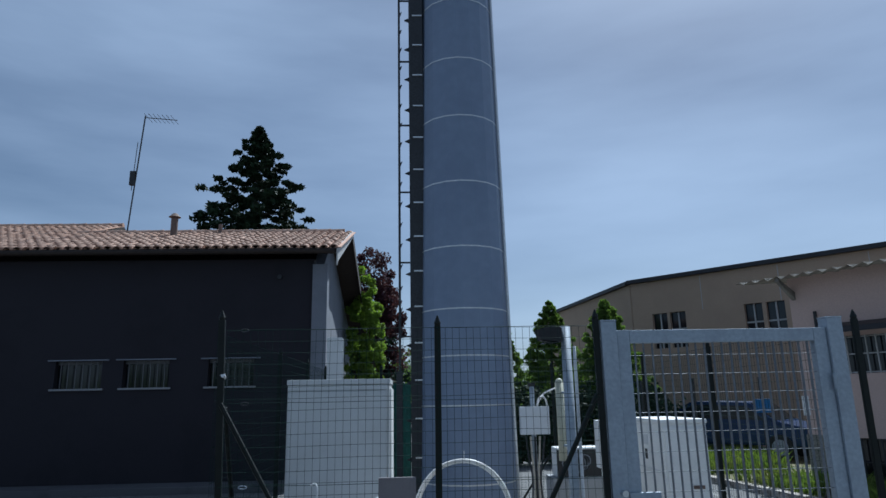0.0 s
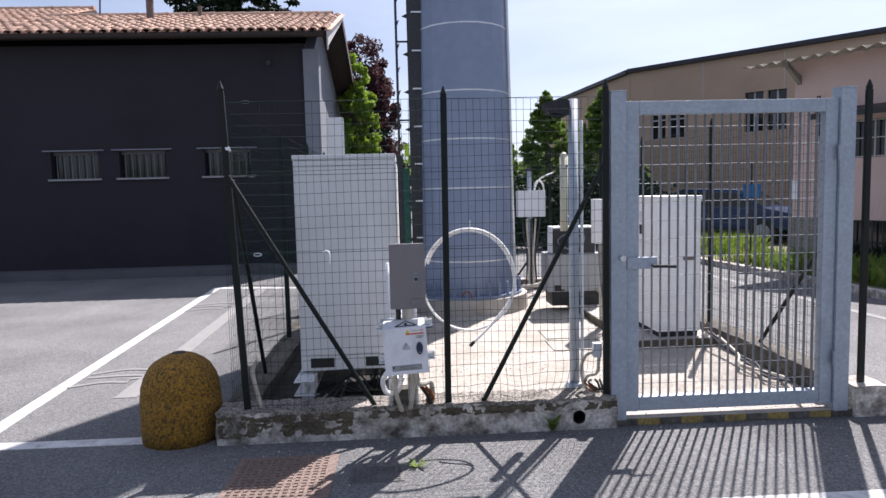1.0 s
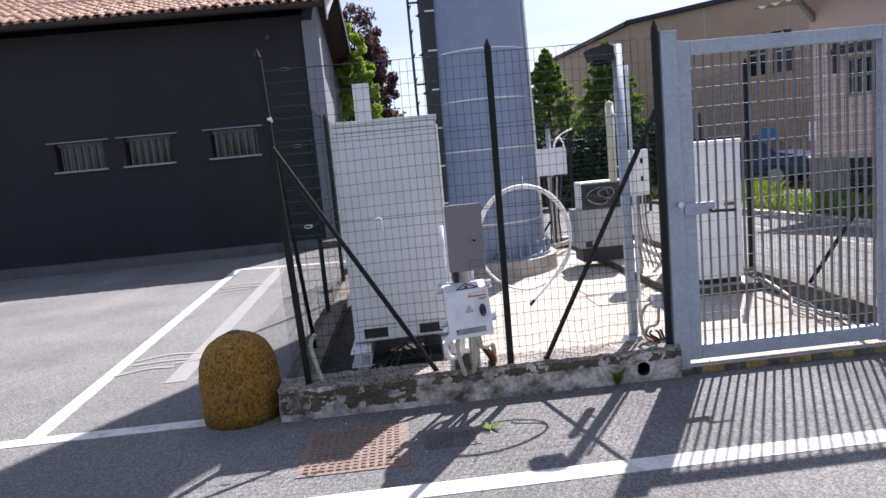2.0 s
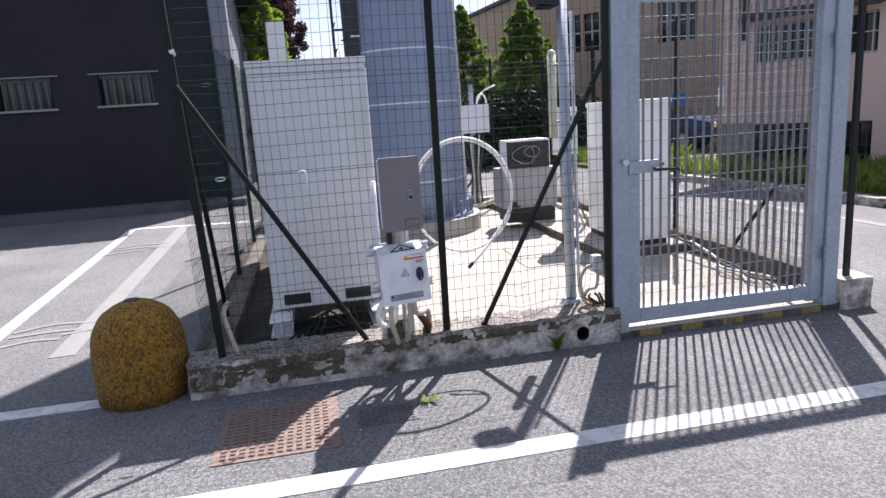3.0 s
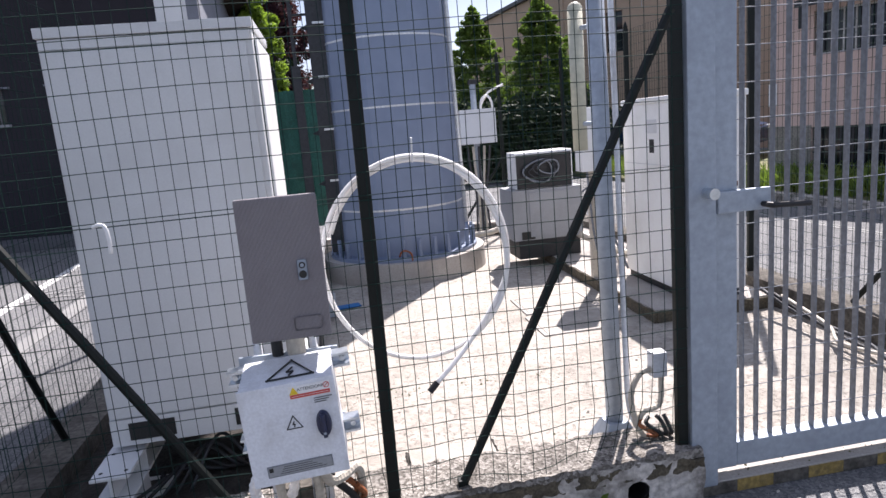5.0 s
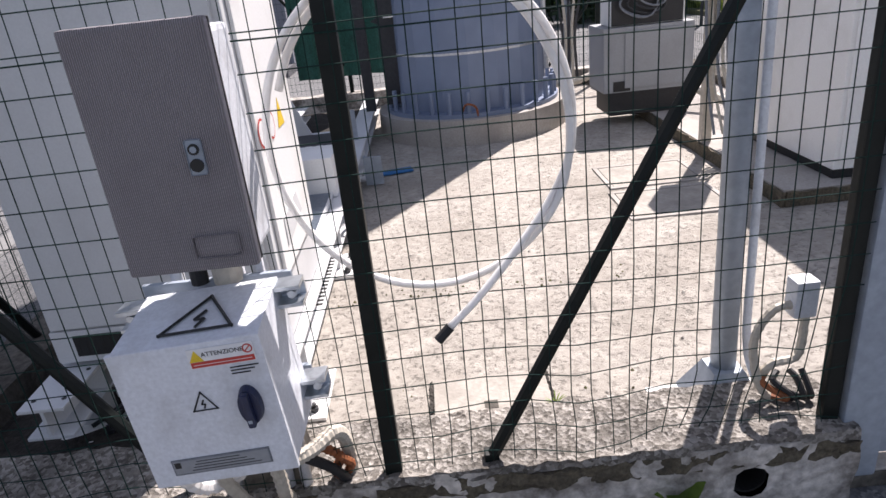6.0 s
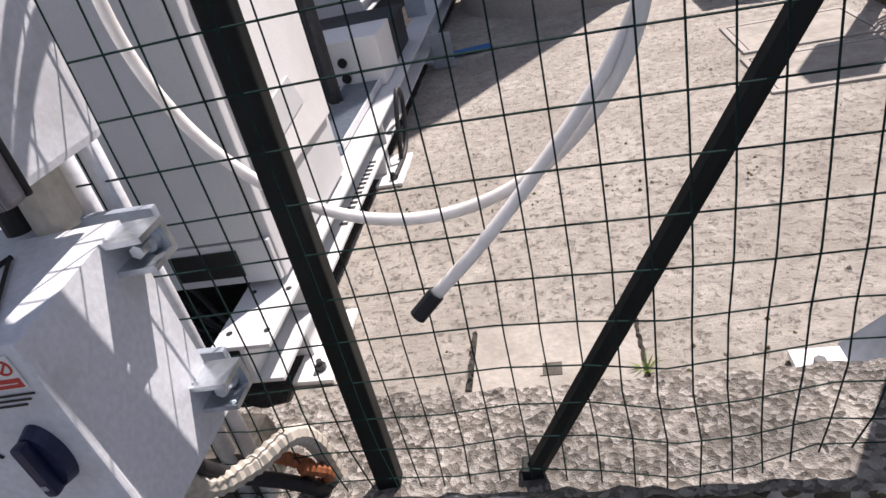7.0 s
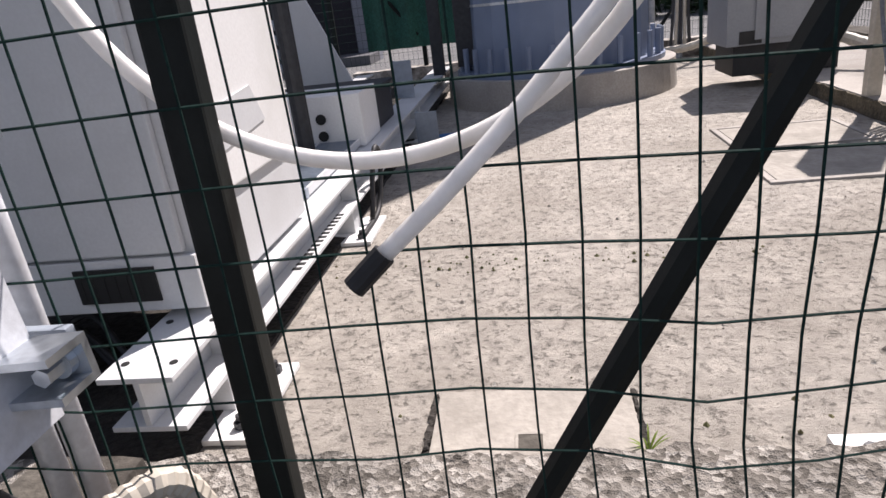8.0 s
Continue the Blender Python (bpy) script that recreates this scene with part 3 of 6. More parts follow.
fence = thing("front_fence", "dark green welded wire fence on the kerb", "fence")
corner = fence_post((-1.280, 3.95, KERB_TOP - 0.02), 2.05, fence)
corner.rotation_euler = (radians(1.2), radians(-1.6), 0)
middle = fence_post((-0.004, 3.925, KERB_TOP - 0.02), 2.0, fence)
middle.rotation_euler = (0, radians(0.4), 0)
fence_post((1.035, 3.95, KERB_TOP - 0.02), 2.03, fence)
part("brace", rod((-1.318, 3.905, 1.685), (-0.475, 3.93, KERB_TOP - 0.005), 0.0155, 8), GREEN_POST, fence, "slanting dark green brace")
part("brace", rod((1.01, 3.93, 1.70), (0.228, 3.93, KERB_TOP), 0.016, 8), GREEN_POST, fence, "slanting dark green brace")
part("brace_foot", box(0.211, 0.245, 3.915, 3.945, KERB_TOP - 0.02, KERB_TOP + 0.02, 0.004), GREEN_POST, fence)
tagged(part("wire_mesh", mesh_panel((-1.29, 3.897, 0), (1, 0, 0), 2.32, 0.225, 2.125, wave=front_wave), WIRE, fence, "fine dark green welded wires"), kind="stuff")
for x, z in ((-1.19, 2.125), (-1.17, 1.68), (-1.16, 1.20)):
    tb = part("wire_strainer", tube([(x + 0.024 * math.cos(a), 3.90, z + 0.009 * math.sin(a)) for a in [k * math.pi / 6 for k in range(12)]], 0.0034, 6, closed=True), GALV if z < 1.5 else TRAY, fence, "wire strainer")
hook = tube(spline([(-0.757, 3.885, 1.206), (-0.738, 3.876, 1.212), (-0.722, 3.872, 1.204), (-0.717, 3.872, 1.165), (-0.720, 3.876, 1.130)], 6), 0.0055, 8)
for z in (2.128, 1.683, 1.203):
    part("tension_wire", tube([(-1.31 + 0.29 * k, 3.903, z + 0.002 * math.sin(2.1 * k)) for k in range(9)], 0.0017, 5), WIRE, fence)
part("tie_strip", hook, LABEL, fence, "white plastic strip hooked on the tension wire", smooth=True)
part("insulator", rod((-1.31, 3.93, 1.84), (-1.31, 3.90, 1.855), 0.014, 8), LABEL, fence, "white plastic clip")

side = thing("side_fence_left", "dark green wire fence beside the parking bays", "fence")
for y in (6.1, 7.75, 9.4):
    fence_post((-1.40, y, 0.18), 2.0, side)
part("brace", rod((-1.31, 3.985, 1.66), (-1.36, 4.85, 0.19), 0.0155, 8), GREEN_POST, side, "slanting dark green brace")
tagged(part("wire_mesh", mesh_panel((-1.375, 3.97, 0), (0, 1, 0), 5.4, 0.24, 2.12, seg=0.5), WIRE, side), kind="stuff")
right = thing("side_fence_right", "dark green wire fence along the lane", "fence")
fence_post((2.80, 4.0, 0.19), 2.02, right)
for y in (5.9, 7.7, 9.4):
    fence_post((2.66, y, 0.23), 1.95, right)
part("brace", rod((2.70, 4.08, 1.35), (2.66, 5.0, 0.26), 0.0155, 8), GREEN_POST, right)
tagged(part("wire_mesh", mesh_panel((2.69, 4.02, 0), (0, 1, 0), 5.4, 0.27, 2.12, seg=0.5), WIRE, right), kind="stuff")
rear = thing("rear_fence", "dark green wire fence at the back of the yard", "fence")
for x in (-0.60, 0.75, 1.9):
    fence_post((x, 9.42, 0.23), 1.95, rear)
part("brace", rod((1.9, 9.4, 1.0), (1.37, 9.4, 0.26), 0.0155, 8), GREEN_POST, rear)
part("brace", rod((-1.35, 9.385, 1.45), (-0.64, 9.385, 0.52), 0.0155, 8), GREEN_POST, rear)
tagged(part("wire_mesh", mesh_panel((-1.38, 9.40, 0), (1, 0, 0), 4.05, 0.27, 2.12, seg=0.5), WIRE, rear), kind="stuff")
tarp = bmesh.new()
V = [[tarp.verts.new((-1.1 + 0.93 * i / 24, 9.36 + 0.03 * math.sin(i * 1.1) + 0.01 * math.sin(j), 0.42 + 1.5 * j / 10)) for j in range(11)] for i in range(25)]
for i in range(24):
    for j in range(10):
        tarp.faces.new((V[i][j], V[i + 1][j], V[i + 1][j + 1], V[i][j + 1]))
tagged(part("shade_net", tarp, TARP), "crumpled green shade net tied to the rear fence", "net")


# ---------------------------------------------------------------- gate
GX0, GX1, GZ0, GZ1, GY = 1.25, 2.475, 0.185, 2.015, 3.975
gate = thing("gate", "galvanised steel gate leaf, closed, with flat bars", "gate", (0, 0, 0))
leaf = (("stile", (GX0 - 0.085, GX0, GY - 0.03, GY + 0.03, GZ0 - 0.095, GZ1 + 0.085)), ("stile", (GX1, GX1 + 0.085, GY - 0.03, GY + 0.03, GZ0 - 0.095, GZ1 + 0.085)),
        ("rail", (GX0 + 0.001, GX1 - 0.001, GY - 0.029, GY + 0.029, GZ1, GZ1 + 0.084)), ("rail", (GX0 + 0.001, GX1 - 0.001, GY - 0.029, GY + 0.029, GZ0 - 0.094, GZ0)))
for nm, b in leaf:
    part(nm, box(*b, 0.006), GALV, gate)
NB = 21
for k in range(NB):
    x = GX0 + (GX1 - GX0) * (k + 0.65) / (NB + 0.3)
    part("bar", box(x - 0.002, x + 0.002, GY - 0.0125, GY + 0.0125, GZ0, GZ1), BARSTEEL, gate)
for k in range(15):
    z = GZ0 + 0.085 + 0.119 * k
    part("cross_rod", rod((GX0, GY - 0.011, z), (GX1, GY - 0.011, z), 0.0018, 6), BARSTEEL, gate)
lock = part("lock_case", box(1.165, 1.36, GY - 0.055, GY - 0.031, 1.035, 1.11, 0.006), GALV, gate, "galvanised lock case")
part("lock_cylinder", rod((1.125, GY - 0.10, 1.11), (1.125, GY - 0.03, 1.11), 0.019, 14), ZINC, lock, "bright lock cylinder")
part("handle", tube(spline([(1.33, GY - 0.05, 1.055), (1.33, GY - 0.10, 1.055), (1.37, GY - 0.11, 1.055), (1.46, GY - 0.11, 1.05)], 5), 0.010, 8), BLACK, lock, "black lever handle")
for x0, x1, h, nm in ((1.062, 1.162, 2.155, "gate_post"), (2.563, 2.665, 2.16, "gate_post")):
    gp = thing(nm, "square galvanised steel gate post with mottled zinc", "gate post", ((x0 + x1) / 2, GY, 0.0), "gate posts")
    part("shaft", box(-(x1 - x0) / 2, (x1 - x0) / 2, -0.05, 0.05, 0.04, h, 0.006), GALV, gp)
    part("cap", box(-(x1 - x0) / 2 - 0.002, (x1 - x0) / 2 + 0.002, -0.052, 0.052, h, h + 0.01, 0.003), GALV, gp)
part("hinge", rod((2.556, GY - 0.06, 1.70), (2.556, GY - 0.06, 1.80), 0.014, 10), GALV, gate)
part("hinge", rod((2.556, GY - 0.06, 0.35), (2.556, GY - 0.06, 0.45), 0.014, 10), GALV, gate)


# ---------------------------------------------------------------- large equipment cabinet
cab = thing("equipment_cabinet", "tall light grey outdoor equipment cabinet on steel beams", "cabinet", (-0.66, 4.41, 0.32))
W, D, H = 0.35, 0.56, 1.508
body = part("body", box(-W, W, 0.004, D, 0, H - 0.03, 0.006), CABINET, cab)
part("roof", box(-W - 0.003, W + 0.006, -0.014, D + 0.006, H - 0.03, H + 0.005, 0.004), CABINET, cab)
door = part("door", box(-W + 0.012, W - 0.022, -0.014, 0.003, 0.115, H - 0.075, 0.004), CABINET, cab)
part("top_panel", box(-W + 0.006, W - 0.006, -0.010, 0.003, H - 0.068, H - 0.034, 0.003), CABINET, cab)
part("lower_panel", box(-W + 0.004, W - 0.004, -0.012, 0.003, 0.004, 0.108, 0.003), CABINET, cab)
for x0, x1 in ((-W + 0.07, -W + 0.235), (W - 0.245, W - 0.085)):
    v = part("vent", box(x0, x1, -0.0165, -0.0125, 0.025, 0.092), INK, cab, "dark perforated vent")
    for k in range(7):
        xx = x0 + (x1 - x0) * (k + 0.5) / 7
        part("louvre", box(xx - 0.002, xx + 0.002, -0.0175, -0.0167, 0.027, 0.09), INK, v)
# Whiter than the grey body: sunlight on this side is put into its colour.
part("side_panel", box(W + 0.001, W + 0.012, 0.05, D - 0.01, 0.18, H - 0.06, 0.004), WHITE, cab, "side panel facing the yard, whitened for its sunlit look")
# Cast shadow on the side panel, drawn as a thin grey plate.
part("side_shadow", prism([(0.125, 0.25), (0.385, 0.275), (0.335, 0.355), (0.13, 0.335)], W + 0.0125, W + 0.015, "yz"), CABINET, cab)
sticker = part("warning_sticker", prism([(0.295, 0.57), (0.385, 0.57), (0.34, 0.655)], W + 0.0125, W + 0.0138, "yz"), SIGNY, cab, "yellow warning sticker")
for y in (0.09, 0.205):
    ring = bmesh.new()
    bmesh.ops.create_circle(ring, segments=20, radius=0.042, matrix=pose(W + 0.0145, y, 0.60, 0, 90, 0), cap_ends=True)
    r2 = part("prohibition_mark", ring, RED, cab, "red round prohibition sticker")
    inner = bmesh.new()
    bmesh.ops.create_circle(inner, segments=20, radius=0.035, matrix=pose(W + 0.0152, y, 0.60, 0, 90, 0), cap_ends=True)
    part("disc", inner, LABEL, r2)
vb = thing("cable_duct", "grey sheet-metal cable duct rising behind the cabinet", "duct", (-0.86, 5.84, 0.307))
part("duct", box(-0.07, 0.07, 0, 0.14, 0, 1.95, 0.005), CABINET, vb)
part("duct_flange", box(-0.09, 0.09, -0.02, 0.16, 0, 0.02, 0.003), GALV, vb)
stub = thing("short_duct", "small dark vertical duct behind the cabinet", "duct", (-0.50, 5.6, 0.307))
part("tube", rod((0, 0, 0), (0, 0, 1.5), 0.03, 12), TRAY, stub)


def i_beam(length, w=0.13, h=0.10, t=0.010):
    bm = box(-w / 2, w / 2, 0, length, h - t, h, 0.002)
    box(-w / 2, w / 2, 0, length, 0, t, 0.002, bm)
    box(-t / 2, t / 2, 0.002, length - 0.002, t - 0.001, h - t + 0.001, 0, bm)
    return bm


for x, ln in ((-0.347, 4.35), (-0.965, 4.35)):
    be = thing("support_beam", "light grey painted steel beam on short bolted feet", "beam", (x, 4.195, 0.205), "support beams")
    part("beam", i_beam(ln), CABINET, be)
    for y in (0.225, 1.2, 2.65):
        f = part("foot_plate", box(-0.07, 0.115, y - 0.13, y + 0.13, -0.105, -0.093, 0.002), WHITE, be, "white bolted foot plate")
        part("foot", box(-0.045, 0.045, y - 0.04, y + 0.04, -0.094, 0.0, 0.003), CABINET, be)
        part("stiffener", box(0.006, 0.062, y - 0.004, y + 0.004, 0.0105, 0.0895), CABINET, be)
        for by in (y - 0.092, y + 0.092):
            part("anchor_bolt", rod((0.078, by, -0.093), (0.078, by, -0.066), 0.007, 8), TRAY, f)
            part("nut", rod((0.078, by, -0.093), (0.078, by, -0.079), 0.013, 6), TRAY, f)
    for bx in (-0.04, 0.045):
        for by in (0.045, 0.19):
            part("bolt_hole", rod((bx, by, 0.099), (bx, by, 0.1015), 0.007, 10), INK, be)
    for k in range(14):
        part("slot", box(0.028, 0.052, 0.62 + 0.032 * k, 0.636 + 0.032 * k, 0.0095, 0.0112), INK, be)
for x in (-0.29, 0.27):
    part("leg", box(x - 0.045, x + 0.045, 0.04, 0.13, -0.0145, -0.001, 0.002), CABINET, cab)
    part("leg", box(x - 0.03, x + 0.05, 0.57, 0.62, -0.0145, 0.165, 0.002), CABINET, cab)
grate = thing("grating", "galvanised steel grating laid across the beams", "grating", (-0.685, 5.12, 0.307))
part("grating_frame", box(-0.33, 0.33, 0, 0.02, 0, 0.03, 0.001), GALV, grate)
part("grating_frame", box(-0.33, 0.33, 0.73, 0.75, 0, 0.03, 0.001), GALV, grate)
for k in range(34):
    part("grating_bar", box(-0.328, 0.328, 0.028 + 0.0206 * k, 0.0305 + 0.0206 * k, 0.004, 0.028), GALV, grate)
for x in (-0.33, -0.165, 0.0, 0.165, 0.322):
    part("grating_bar", box(x, x + 0.008, 0.021, 0.729, 0.006, 0.0305), CABINET, grate)
tb = thing("terminal_box", "white sheet-metal panel with round cable glands", "box", (-0.60, 5.80, 0.307))
part("box_body", box(-0.18, 0.265, 0, 0.28, 0, 0.20, 0.006), WHITE, tb)
for k in range(4):
    for j in range(2):
        part("gland", rod((-0.12 + 0.075 * k, -0.006, 0.05 + 0.065 * j), (-0.12 + 0.075 * k, 0.0, 0.05 + 0.065 * j), 0.02, 12), INK, tb)
rk = thing("support_bracket", "grey triangular steel bracket behind the cabinets", "bracket", (-0.72, 6.55, 0.307))
part("gusset", prism([(-0.16, 0.0), (0.2, 0.0), (0.2, 0.1), (-0.02, 0.62), (-0.16, 0.62)], 0, 0.02), CABINET, rk)
part("base", box(-0.2, 0.26, -0.02, 0.34, 0.0, 0.10, 0.003), CABINET, rk)
for k in range(4):
    part("bar", rod((-0.34, 0.0 + 0.02 * k, 0.60 - 0.075 * k), (-0.10, 0.02 + 0.02 * k, 0.40 - 0.075 * k), 0.018, 8), GALV, rk, "slanting galvanised bar")
for x, y, h in ((-0.385, 7.0, 0.20), (-0.22, 6.6, 0.18)):
    up = thing("bracket_plate", "small upright galvanised bracket plate", "bracket", (x, y, 0.307 if x < -0.3 else YARD + 0.005), "bracket plates")
    part("plate", box(-0.055, 0.055, 0, 0.012, 0, h, 0.003), GALV, up)
    part("rib", box(-0.055, -0.043, 0.012, 0.05, 0, h, 0.002), GALV, up)
tagged(part("cable_loop", tube(spline([(-0.262, 5.45, 0.13), (-0.255, 5.52, 0.28), (-0.25, 5.58, 0.345), (-0.25, 5.63, 0.30), (-0.255, 5.60, 0.20), (-0.26, 5.52, 0.125), (-0.262, 5.30, 0.12)], 8), 0.009, 8), BLACK, smooth=True), "black cable looping beside the steel beam", "cable")
eb = thing("equipment_case", "flat dark steel equipment case behind the cabinets", "case", (-0.60, 6.12, 0.307))
part("body", box(-0.24, 0.25, 0, 0.36, 0, 0.16, 0.008), TRAY, eb)
part("lid", box(-0.25, 0.26, -0.01, 0.37, 0.16, 0.175, 0.004), TRAY, eb)
for k in range(3):
    part("latch", box(0.02 + 0.06 * k, 0.055 + 0.06 * k, 0.02, 0.04, 0.175, 0.183, 0.002), LABEL, eb, "small white latch")


# ---------------------------------------------------------------- meter box and switch box outside the fence
mb = thing("meter_box", "grey polyester meter box with a round lock", "meter box", (-0.243, 3.700, 0.868))
part("shell", box(-0.100, 0.092, 0.034, 0.175, -0.002, 0.372, 0.010), BOXWHITE, mb, "pale weathered shell")
part("gasket", box(-0.106, 0.106, 0.028, 0.036, -0.002, 0.387, 0.003), BLACK, mb, "black rubber gasket round the lid")
lid = part("lid", box(-0.107, 0.107, 0.0, 0.0275, -0.003, 0.389, 0.008), METER, mb)
part("lid_boss", box(0.012, 0.086, -0.0035, 0.002, 0.022, 0.060, 0.008), METER, lid)
lk = part("lock_plate", box(0.037, 0.063, -0.004, -0.0005, 0.160, 0.216, 0.005), GALV, lid)
part("lock_barrel", rod((0.050, -0.007, 0.201), (0.050, -0.0045, 0.201), 0.0088, 14), INK, lk)
part("lock_slot", rod((0.050, -0.0082, 0.201), (0.050, -0.0071, 0.201), 0.0052, 10), GALV, lk)
part("keyhole", rod((0.050, -0.0075, 0.176), (0.050, -0.0045, 0.176), 0.0105, 14), INK, lk)

db = thing("switch_box", "weathered white switch box with a blue rotary handle", "switch box", (-0.258, 3.645, 0.49))
db.rotation_euler = (0, radians(-3.2), 0)
part("shell", prism([(0.0, 0.0), (0.185, 0.0), (0.185, 0.288), (0.0, 0.272)], -0.125, 0.125, "yz"), BOXWHITE, db)
part("cover_edge", box(-0.129, 0.129, -0.008, 0.002, -0.004, 0.276, 0.003), BOXWHITE, db)
oval = bmesh.new()
bmesh.ops.create_cone(oval, cap_ends=True, segments=28, radius1=0.038, radius2=0.034, depth=0.014, matrix=Matrix.Translation((0.083, -0.0152, 0.147)) @ Matrix.Diagonal((0.54, 1, 1, 1)) @ pose(0, 0, 0, 90))
rh = part("rotary_handle", oval, NAVY, db, "dark blue rotary handle")
part("grip", box(0.0765, 0.0895, -0.036, -0.0222, 0.114, 0.180, 0.005), NAVY, rh)
part("pointer_mark", box(0.0795, 0.0865, -0.0366, -0.0361, 0.125, 0.131), GALV, rh, "small grey pointer mark")
plate = part("name_plate", box(-0.088, 0.088, -0.010, -0.0085, 0.020, 0.053), BARSTEEL, db, "dull metal type plate")
part("plate_face", box(-0.085, 0.085, -0.0106, -0.0101, 0.023, 0.050), GREYBOX, plate)
part("print_mark", box(-0.083, -0.072, -0.0112, -0.0107, 0.036, 0.048), INK, plate)
for k in range(4):
    part("print_line", box(-0.055 + 0.004 * k, 0.070 - 0.012 * k, -0.0111, -0.0107, 0.027 + 0.006 * k, 0.0285 + 0.006 * k), TRAY, plate)
lb = part("warning_label", box(0.006, 0.116, -0.0102, -0.0085, 0.230, 0.266), LABEL, db, "white and red warning label")
part("label_band", box(0.008, 0.114, -0.0109, -0.0103, 0.2315, 0.242), RED, lb)
tri = bmesh.new()
prism([(0.007, 0.243), (0.031, 0.243), (0.019, 0.264)], -0.0112, -0.0103, "xz", tri)
part("label_triangle", tri, SIGNY, lb)


def lettering(text, size, m, mat, parent, name="lettering"):
    cu = bpy.data.curves.new(name, "FONT")
    cu.body, cu.size, cu.extrude = text, size, 0.0002
    cu.align_x, cu.align_y = "CENTER", "CENTER"
    tmp = new("tmp", cu)
    me = bpy.data.meshes.new_from_object(tmp.evaluated_get(bpy.context.evaluated_depsgraph_get()))
    bpy.data.objects.remove(tmp)
    me.materials.clear()
    me.materials.append(mat)
    ob = new(name, me)
    ob.parent = parent
    ob.matrix_local = m
    return ob


lettering("ATTENZIONE", 0.0115, pose(0.064, -0.0107, 0.2545, 90), INK, lb)
mark = bmesh.new()
tube([(0.106 + 0.0075 * math.cos(k * math.pi / 8), -0.0106, 0.2545 + 0.0075 * math.sin(k * math.pi / 8)) for k in range(16)], 0.0011, 5, mark, closed=True)
rod((0.101, -0.0106, 0.2495), (0.111, -0.0106, 0.2595), 0.0011, 5, bm=mark)
part("prohibition_mark", mark, RED, lb)
part("label_rule", box(0.012, 0.110, -0.0112, -0.01095, 0.2362, 0.2372), LABEL, lb)
for k in range(3):
    part("print_line", box(0.068, 0.116 - 0.008 * k, -0.0096, -0.0086, 0.221 - 0.006 * k, 0.223 - 0.006 * k), INK, lb)


def outline_triangle(s, w, m, mat, parent, name):
    pts = [Vector((s * math.cos(a), 0, s * math.sin(a))) for a in (math.pi / 2, math.pi * 7 / 6, math.pi * 11 / 6)]
    bm = bmesh.new()
    for a, b in zip(pts, pts[1:] + pts[:1]):
        d = (b - a).normalized() * w * 0.5
        rod(a - d, b + d, w / 2, 4, bm=bm)
    bolt = [Vector((0.05, 0, 0.35)) * s, Vector((-0.16, 0, -0.02)) * s, Vector((0.1, 0, -0.02)) * s, Vector((-0.05, 0, -0.35)) * s]
    for a, b in zip(bolt, bolt[1:]):
        rod(a, b, w / 2, 4, bm=bm)
    ob = part(name, bm, mat, parent)
    ob.matrix_local = m
    return ob


outline_triangle(0.024, 0.0028, pose(0.005, -0.0095, 0.160), INK, db, "hazard_sign")
outline_triangle(0.072, 0.006, pose(0.012, 0.070, 0.2815, -90 + 5.0), INK, db, "hazard_sign")


def clamp(x, z, flip):
    prof = [(0.140, -0.021), (0.188, -0.021), (0.188, 0.021), (0.140, 0.021), (0.140, 0.014), (0.180, 0.014), (0.180, -0.014), (0.140, -0.014)]
    c = part("clamp", prism([(y, z + dz) for y, dz in prof], x - 0.024, x + 0.024, "yz"), ZINC, db, "zinc mounting clamp")
    part("washer", rod((x + 0.004 * flip, 0.170, z), (x + 0.004 * flip, 0.1798, z), 0.0125, 14), ZINC, c)
    part("bolt", rod((x + 0.004 * flip, 0.150, z), (x + 0.004 * flip, 0.170, z), 0.0085, 6), ZINC, c)


for x, f in ((-0.149, -1), (0.149, 1)):
    for z in (0.056, 0.262):
        clamp(x, z, f)
stand = thing("box_stand", "white painted steel strut stand for the two boxes", "stand", (-0.27, 3.86, KERB_TOP - 0.01))
for x in (-0.10, 0.022, 0.062):
    part("upright", rod((x, 0.052, 0.0), (x + 0.004, 0.045, 0.92), 0.0135, 12), BOXWHITE, stand, smooth=True)
part("crossbar", box(-0.15, 0.14, 0.0, 0.012, 0.33, 0.36, 0.003), GALV, stand)
part("crossbar", box(-0.15, 0.14, 0.0, 0.012, 0.545, 0.575, 0.003), GALV, stand)
part("pedestal", gridded(-0.085, 0.065, 0.048, 0.135, 0.0, 0.11, 0.03, 0.008, 12), KERB_DARK, stand, "small concrete pedestal")
part("conduit", rod((0.02, 0.0, 0.57), (0.02, 0.0, 0.68), 0.028, 14), CONDUIT, stand)
part("conduit", rod((-0.035, 0.0, 0.57), (-0.035, 0.0, 0.68), 0.017, 12), BLACK, stand)
